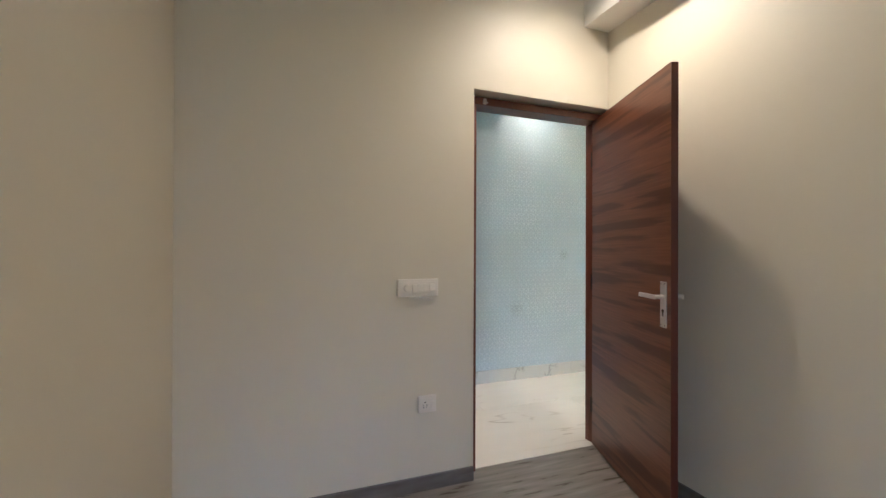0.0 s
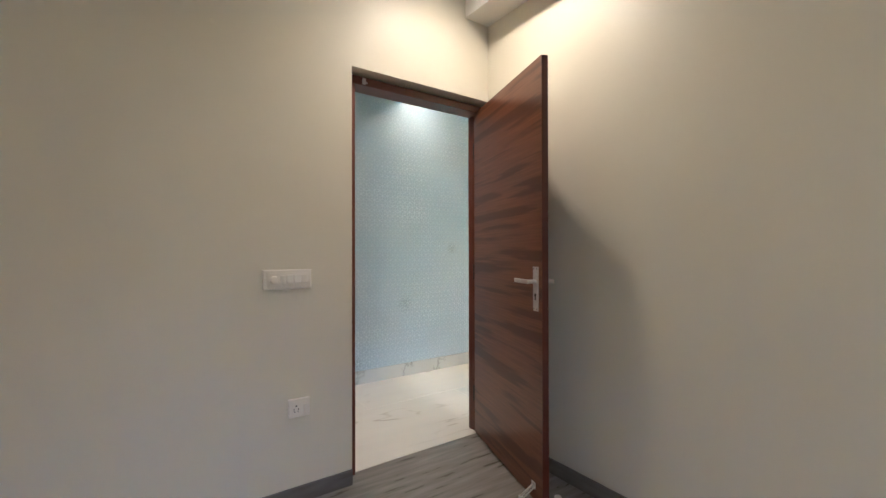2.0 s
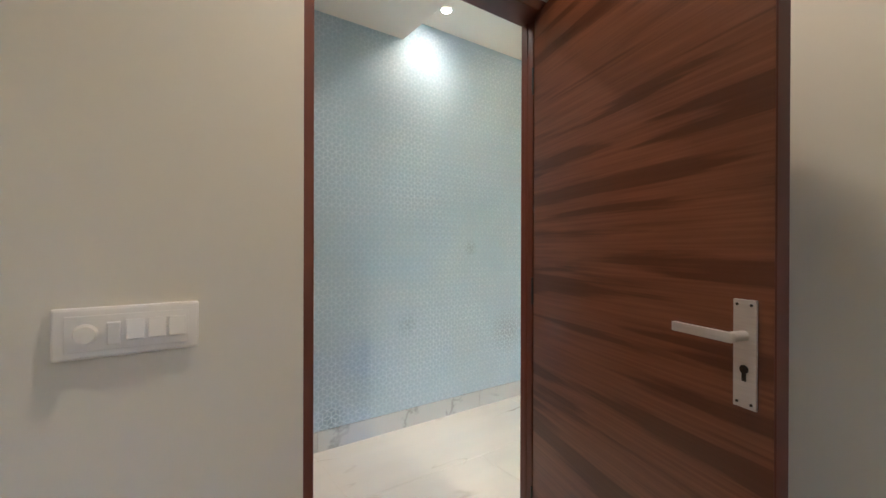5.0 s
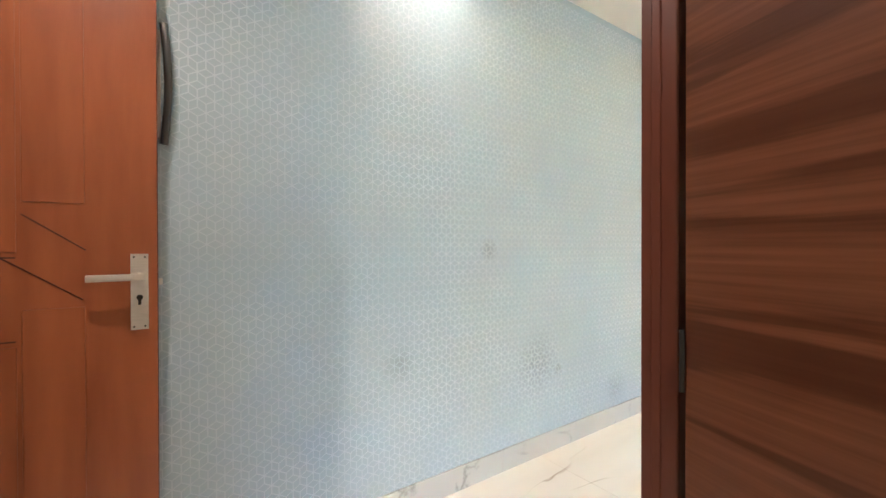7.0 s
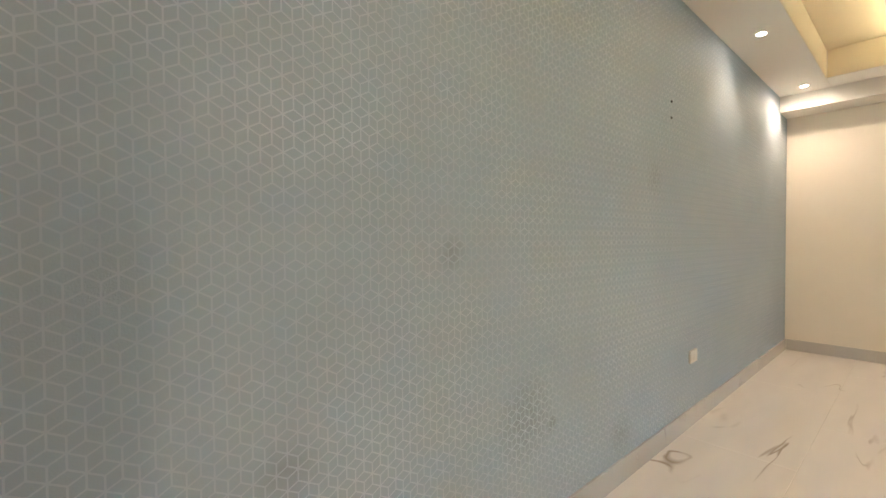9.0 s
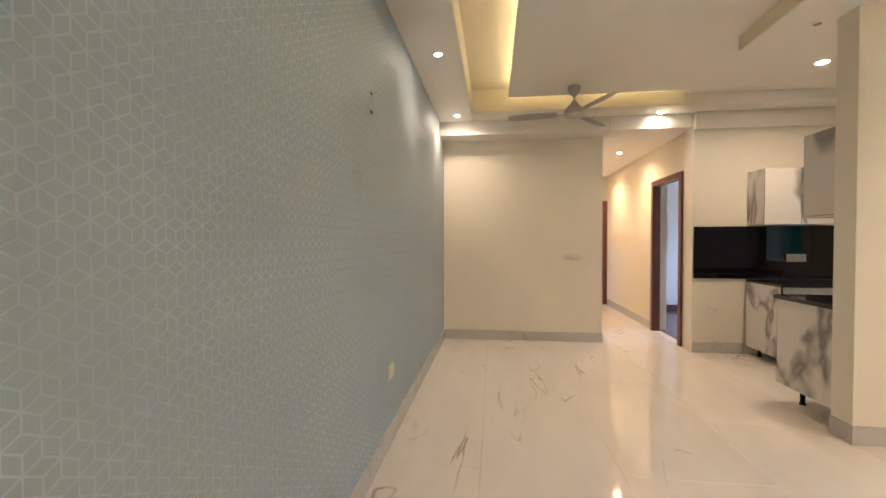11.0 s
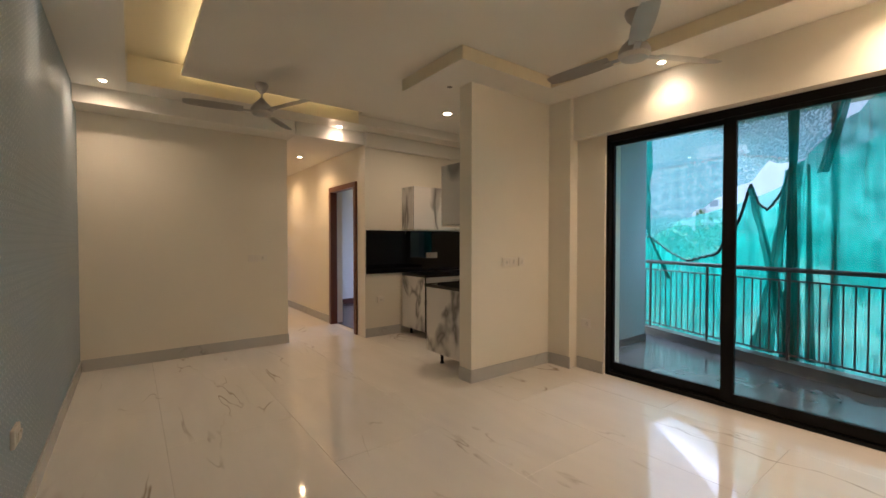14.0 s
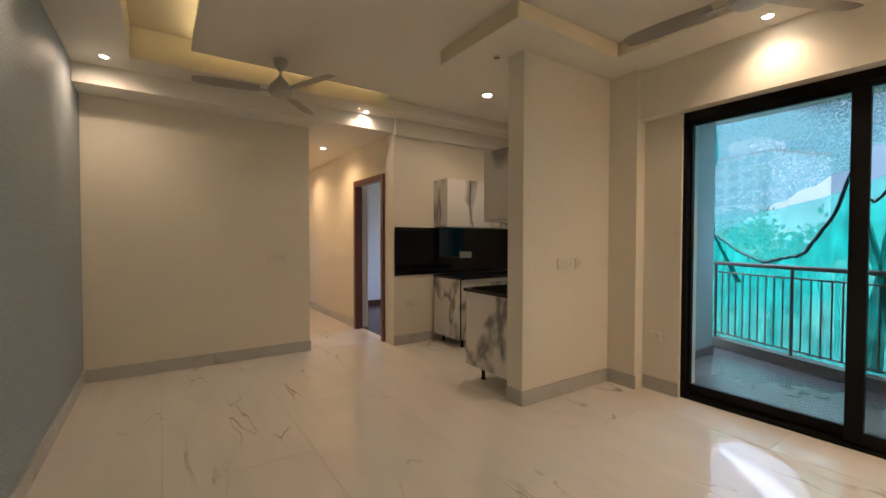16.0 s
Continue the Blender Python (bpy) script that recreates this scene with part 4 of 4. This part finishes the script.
def gathered(s, z0, z1, waist, w0, w1, seed, label):
    """A bundle of net pulled together at its waist."""
    bm = bmesh.new()
    p = rim(s)
    rows = []
    seg = 26
    for j in range(37):
        v = j / 36
        z = z0 + (z1 - z0) * v
        w = (w0 + (w1 - w0) * v) * (0.18 + abs(z - waist) / max(z1 - waist, waist - z0)) + 0.02
        row = []
        for k in range(seg):
            a = math.tau * k / seg
            f = 1 + 0.45 * noise.noise(Vector((math.cos(a) * 3 + seed, math.sin(a) * 3, z * 0.7 + seed)))
            row.append(bm.verts.new((p.x + w * f * math.cos(a), p.y - 0.13 + 0.05 * f * math.sin(a) - 0.05, z)))
        rows.append(row)
    for a, b in zip(rows, rows[1:]):
        for k in range(seg):
            bm.faces.new((a[k], a[(k + 1) % seg], b[(k + 1) % seg], b[k]))
    ob = part("gathered_net", bm, NETDENSE, None, smooth=True)
    return tagged(ob, label, "shade net")


def fold(a, b, wa, wb, seed):
    """A narrow creased fold of net from a to b, each (s, z)."""
    bm = bmesh.new()
    rows = []
    for j in range(25):
        v = j / 24
        p = rim(a[0] + (b[0] - a[0]) * v)
        z = a[1] + (b[1] - a[1]) * v
        w = wa + (wb - wa) * v
        rows.append([bm.verts.new((p.x + w * u * (1 + 0.35 * noise.noise(Vector((seed, v * 5, u)))), p.y - 0.11 - 0.05 * abs(math.sin(u * 5 + seed)), z)) for u in (-1, -0.6, -0.2, 0.2, 0.6, 1)])
    for p, q in zip(rows, rows[1:]):
        for k in range(5):
            bm.faces.new((p[k], p[k + 1], q[k + 1], q[k]))
    return tagged(part("net_fold", bm, NETDENSE, None, smooth=True), "dark green fold of shade net tied to the railing", "shade net")


fold((0.330, 1.93), (0.374, 0.98), 0.03, 0.045, 1)
fold((0.400, 2.08), (0.378, 0.98), 0.03, 0.06, 2)
fold((0.374, 0.99), (0.356, 0.10), 0.045, 0.11, 3)
fold((0.378, 0.99), (0.405, 0.08), 0.04, 0.08, 4)
fold((0.50, 2.9), (0.455, 2.0), 0.03, 0.05, 5)
fold((0.56, 2.9), (0.605, 1.2), 0.10, 0.03, 6)
fold((0.432, 2.1), (0.44, 0.1), 0.012, 0.04, 7)
fold((0.015, 2.9), (0.06, 1.40), 0.24, 0.015, 8)
fold((0.06, 1.39), (0.125, 0.80), 0.015, 0.04, 9)
gathered(0.405, -0.2, 2.95, 2.12, 0.055, 0.05, 8, "dark green bundle of shade net knotted below the soffit")
gathered(0.62, 1.1, 2.95, 1.3, 0.05, 0.16, 17, "dark green folds of shade net hanging from the soffit")


def cord(points, r, name, label):
    bm = sweep(bmesh.new(), points, r, 8)
    return tagged(part(name, bm, ROPE, None, smooth=True), label, "net hem")


def hem_line(s0, s1, off=0.17, n=26):
    return [rim(s0 + (s1 - s0) * i / n) + Vector((0, -off, between(TORN, s0 + (s1 - s0) * i / n) + 0.008 * math.sin(i * 2.1))) for i in range(n + 1)]


cord(hem_line(0.05, 0.178), 0.012, "net_hem", "dark rolled hem of the torn shade net")
cord(hem_line(0.178, 0.328), 0.017, "net_hem", "dark rolled hem sagging over the railing")
cord(hem_line(0.328, 0.405), 0.013, "net_hem", "dark rolled hem hanging from the knot")
pole = part("pole", rod(bmesh.new(), rim(0.472) + Vector((0, -0.3, -0.4)), rim(0.466) + Vector((0, -0.3, 2.9)), 0.035), BAMBOO, None, smooth=True)
tagged(pole, "weathered wooden scaffold pole behind the shade net", "pole")

# ---- outside ----
tagged(part("ground", box(bmesh.new(), -900, 900, -1500, 200, -9.4, -9.0), GROUND), "bare ground and scrub around the buildings", "ground", kind="structure")


def block(x, y, w, d, h, turn, floors, bays, label):
    """An apartment block: body, balcony slabs, a window for each bay and floor, parapet and stair head."""
    ob = empty("apartment_building", pose(x, y, -9.0, 0, 0, turn))
    tagged(ob, label, "building", "apartment buildings")
    part("wall", box(bmesh.new(), -w / 2, w / 2, -d / 2, d / 2, 0, h), CONCRETE, ob)
    part("roof", box(bmesh.new(), -w / 2 - 0.3, w / 2 + 0.3, -d / 2 - 0.3, d / 2 + 0.3, h + 0.01, h + 0.4), TERRACOTTA, ob)
    part("stair_head", box(bmesh.new(), -w / 6, w / 6, -d / 4, d / 4, h + 0.91, h + 3.6), CONCRETE, ob)
    fh, bw = h / floors, w / bays
    pane = finish(box(bmesh.new(), -bw * 0.30, bw * 0.30, d / 2 - 0.1, d / 2 + 0.04, fh * 0.28, fh * 0.78), "window", FACADEGLASS)
    ledge = finish(box(bmesh.new(), -bw * 0.42, bw * 0.42, d / 2 + 0.02, d / 2 + 1.1, fh * 0.02, fh * 0.10), "balcony", CONCRETE)
    for f in range(floors):
        for b in range(bays):
            o = new("window", pane)
            o.parent, o.location = ob, (-w / 2 + (b + 0.5) * bw, 0, f * fh)
            if b % 2 == 0:
                o = new("balcony", ledge)
                o.parent, o.location = ob, (-w / 2 + (b + 0.5) * bw, 0, f * fh)


def hill(x, y, w, h, seed, label):
    """A long wooded ridge with an uneven crest."""
    bm = bmesh.new()
    nu, nv = 70, 14
    grid = []
    for i in range(nu + 1):
        u = i / nu * 2 - 1
        crest = h * (1 - u * u) ** 0.7 * (0.82 + 0.3 * noise.noise(Vector((u * 3.1, seed, 0)))) + h * 0.05 * noise.noise(Vector((u * 22, seed, 5)))
        grid.append([bm.verts.new((x + u * w / 2, y + (j / nv - 0.5) * w * 0.5, -9.1 + max(0, crest) * math.sin(math.pi * j / nv) * (1 + 0.12 * noise.noise(Vector((u * 14, j * 0.8, seed)))))) for j in range(nv + 1)])
    for p, q in zip(grid, grid[1:]):
        for j in range(nv):
            bm.faces.new((p[j], q[j], q[j + 1], p[j + 1]))
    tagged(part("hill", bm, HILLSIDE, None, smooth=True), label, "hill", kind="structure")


hill(190, -520, 760, 205, 2, "wooded ridge far behind the buildings with haze in its blue-green colour")
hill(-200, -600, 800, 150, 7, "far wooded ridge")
block(34, -92, 16, 14, 25, -18, 11, 6, "white high-rise apartment block beyond the net")
block(58, -120, 22, 14, 26, -24, 8, 5, "white apartment block with terracotta parapet")
block(2, -110, 24, 14, 22, 4, 7, 6, "white apartment block seen through the net")
block(-35, -100, 22, 14, 24, 14, 8, 5, "pale apartment block seen through the net")


def tree(x, y, h, seed):
    rnd = random.Random(seed)
    ob = empty("tree", pose(x, y, -9.0))
    tagged(ob, "leafy green tree below the balcony", "tree", "trees")
    bm = rod(bmesh.new(), (0, 0, 0), (0.1, 0.1, h * 0.5), 0.25, 0.14, 10)
    for k in range(6):
        a = math.tau * k / 6 + rnd.random()
        rod(bm, (0.1, 0.1, h * (0.35 + 0.03 * k)), (math.cos(a) * h * 0.28, math.sin(a) * h * 0.28, h * (0.6 + 0.05 * k)), 0.1, 0.03, 7)
    part("trunk", bm, BARK, ob)
    bm = bmesh.new()
    for k in range(900):
        a, e = rnd.random() * math.tau, rnd.uniform(-0.6, 1)
        r = h * 0.36 * (0.55 + 0.5 * noise.noise(Vector((math.cos(a) * 1.6 + seed, math.sin(a) * 1.6, e * 2)))) * rnd.uniform(0.55, 1.15)
        c = Vector((math.cos(a) * r * math.sqrt(max(0, 1 - e * e * 0.8)), math.sin(a) * r * math.sqrt(max(0, 1 - e * e * 0.8)), h * 0.68 + r * e * 0.9))
        q = Euler((rnd.random() * 6, rnd.random() * 6, rnd.random() * 6)).to_matrix()
        s = rnd.uniform(0.15, 0.4)
        vs = [bm.verts.new(c + q @ Vector(v) * s) for v in ((-1, -0.4, 0), (0, -0.6, 0.2), (1, 0, 0), (0, 0.6, 0.2), (-1, 0.4, 0))]
        bm.faces.new(vs)
    part("crown", bm, LEAF, ob)


for i, (x, y, h) in enumerate(((12, -32, 12), (20, -40, 13.5), (5, -36, 12), (-6, -34, 12), (28, -50, 15), (14, -55, 14), (-14, -44, 13), (24, -62, 15), (36, -58, 14))):
    tree(x, y, h, i + 1)

# ---- wallpaper print and wall marks ----
def wallpaper_lines(x0, x1, z0, z1, s, w):
    """Thin raised print of hexagons, each split into three rhombi."""
    verts, faces = [], []
    px, pz = math.sqrt(3) * s, 1.5 * s
    y = BLUE_Y - 0.0005

    def seg(a, b):
        dx, dz = b[0] - a[0], b[1] - a[1]
        n = math.hypot(dx, dz)
        ox, oz = -dz / n * w, dx / n * w
        k = len(verts)
        verts.extend(((a[0] + ox, y, a[1] + oz), (b[0] + ox, y, b[1] + oz), (b[0] - ox, y, b[1] - oz), (a[0] - ox, y, a[1] - oz)))
        faces.append((k, k + 1, k + 2, k + 3))

    for j in range(int((z1 - z0) / pz)):
        for i in range(int((x1 - x0) / px) - 1):
            cx, cz = x0 + (i + 0.5 + 0.5 * (j % 2)) * px, z0 + (j + 0.5) * pz
            c = [(cx + s * math.cos(radians(90 + 60 * k)), cz + s * math.sin(radians(90 + 60 * k))) for k in range(6)]
            for k in (0, 1, 5):
                seg(c[k], c[(k + 1) % 6])
            for k in (1, 3, 5):
                seg((cx, cz), c[k])
    me = bpy.data.meshes.new("wallpaper_print")
    me.from_pydata(verts, [], faces)
    me.materials.append(PAPERLINE)
    ob = new("wallpaper_print", me)
    ob.parent = wall_blue
    return tagged(ob, "pearl-grey printed cube lines", kind="stuff")


wallpaper_lines(-0.70, 6.85, 0.10, 2.78, 0.031, 0.0019)

# ---- floor tiles ----
GX, GY, GAP = 1.6, 0.795, 0.0006
shared = {}
for rx0, rx1, ry0, ry1 in ((-0.75, 6.86, 0.09, BLUE_Y), (1.07, 6.86, -1.5, 0.09), (1.07, 4.23, -2.98, -1.5), (4.23, 6.5, -3.4, -1.5), (6.86, 10.4, -1.5, -0.573)):
    for i in range(-2, 9):
        for j in range(-6, 4):
            a, b = max(rx0, i * GX - 0.3 + (0.8 if j % 2 else 0)), min(rx1, (i + 1) * GX - 0.3 + (0.8 if j % 2 else 0))
            c, d = max(ry0, 0.09 + j * GY), min(ry1, 0.09 + (j + 1) * GY)
            if b - a < 0.02 or d - c < 0.02:
                continue
            if d < -2.9 and b < 4.23:
                continue
            key = (round(b - a, 3), round(d - c, 3))
            if key not in shared:
                w, h = (b - a) / 2 - GAP, (d - c) / 2 - GAP
                me = bpy.data.meshes.new("tile")
                e = 0.0012
                me.from_pydata([(-w, -h, -0.002), (w, -h, -0.002), (w, h, -0.002), (-w, h, -0.002), (-w + e, -h + e, 0), (w - e, -h + e, 0), (w - e, h - e, 0), (-w + e, h - e, 0)], [],
                               [(4, 5, 6, 7), (0, 1, 5, 4), (1, 2, 6, 5), (2, 3, 7, 6), (3, 0, 4, 7)])
                me.materials.append(MARBLE)
                shared[key] = me
            ob = new("tile", shared[key])
            ob.parent = floor
            ob.location = ((a + b) / 2, (c + d) / 2, 0.0)
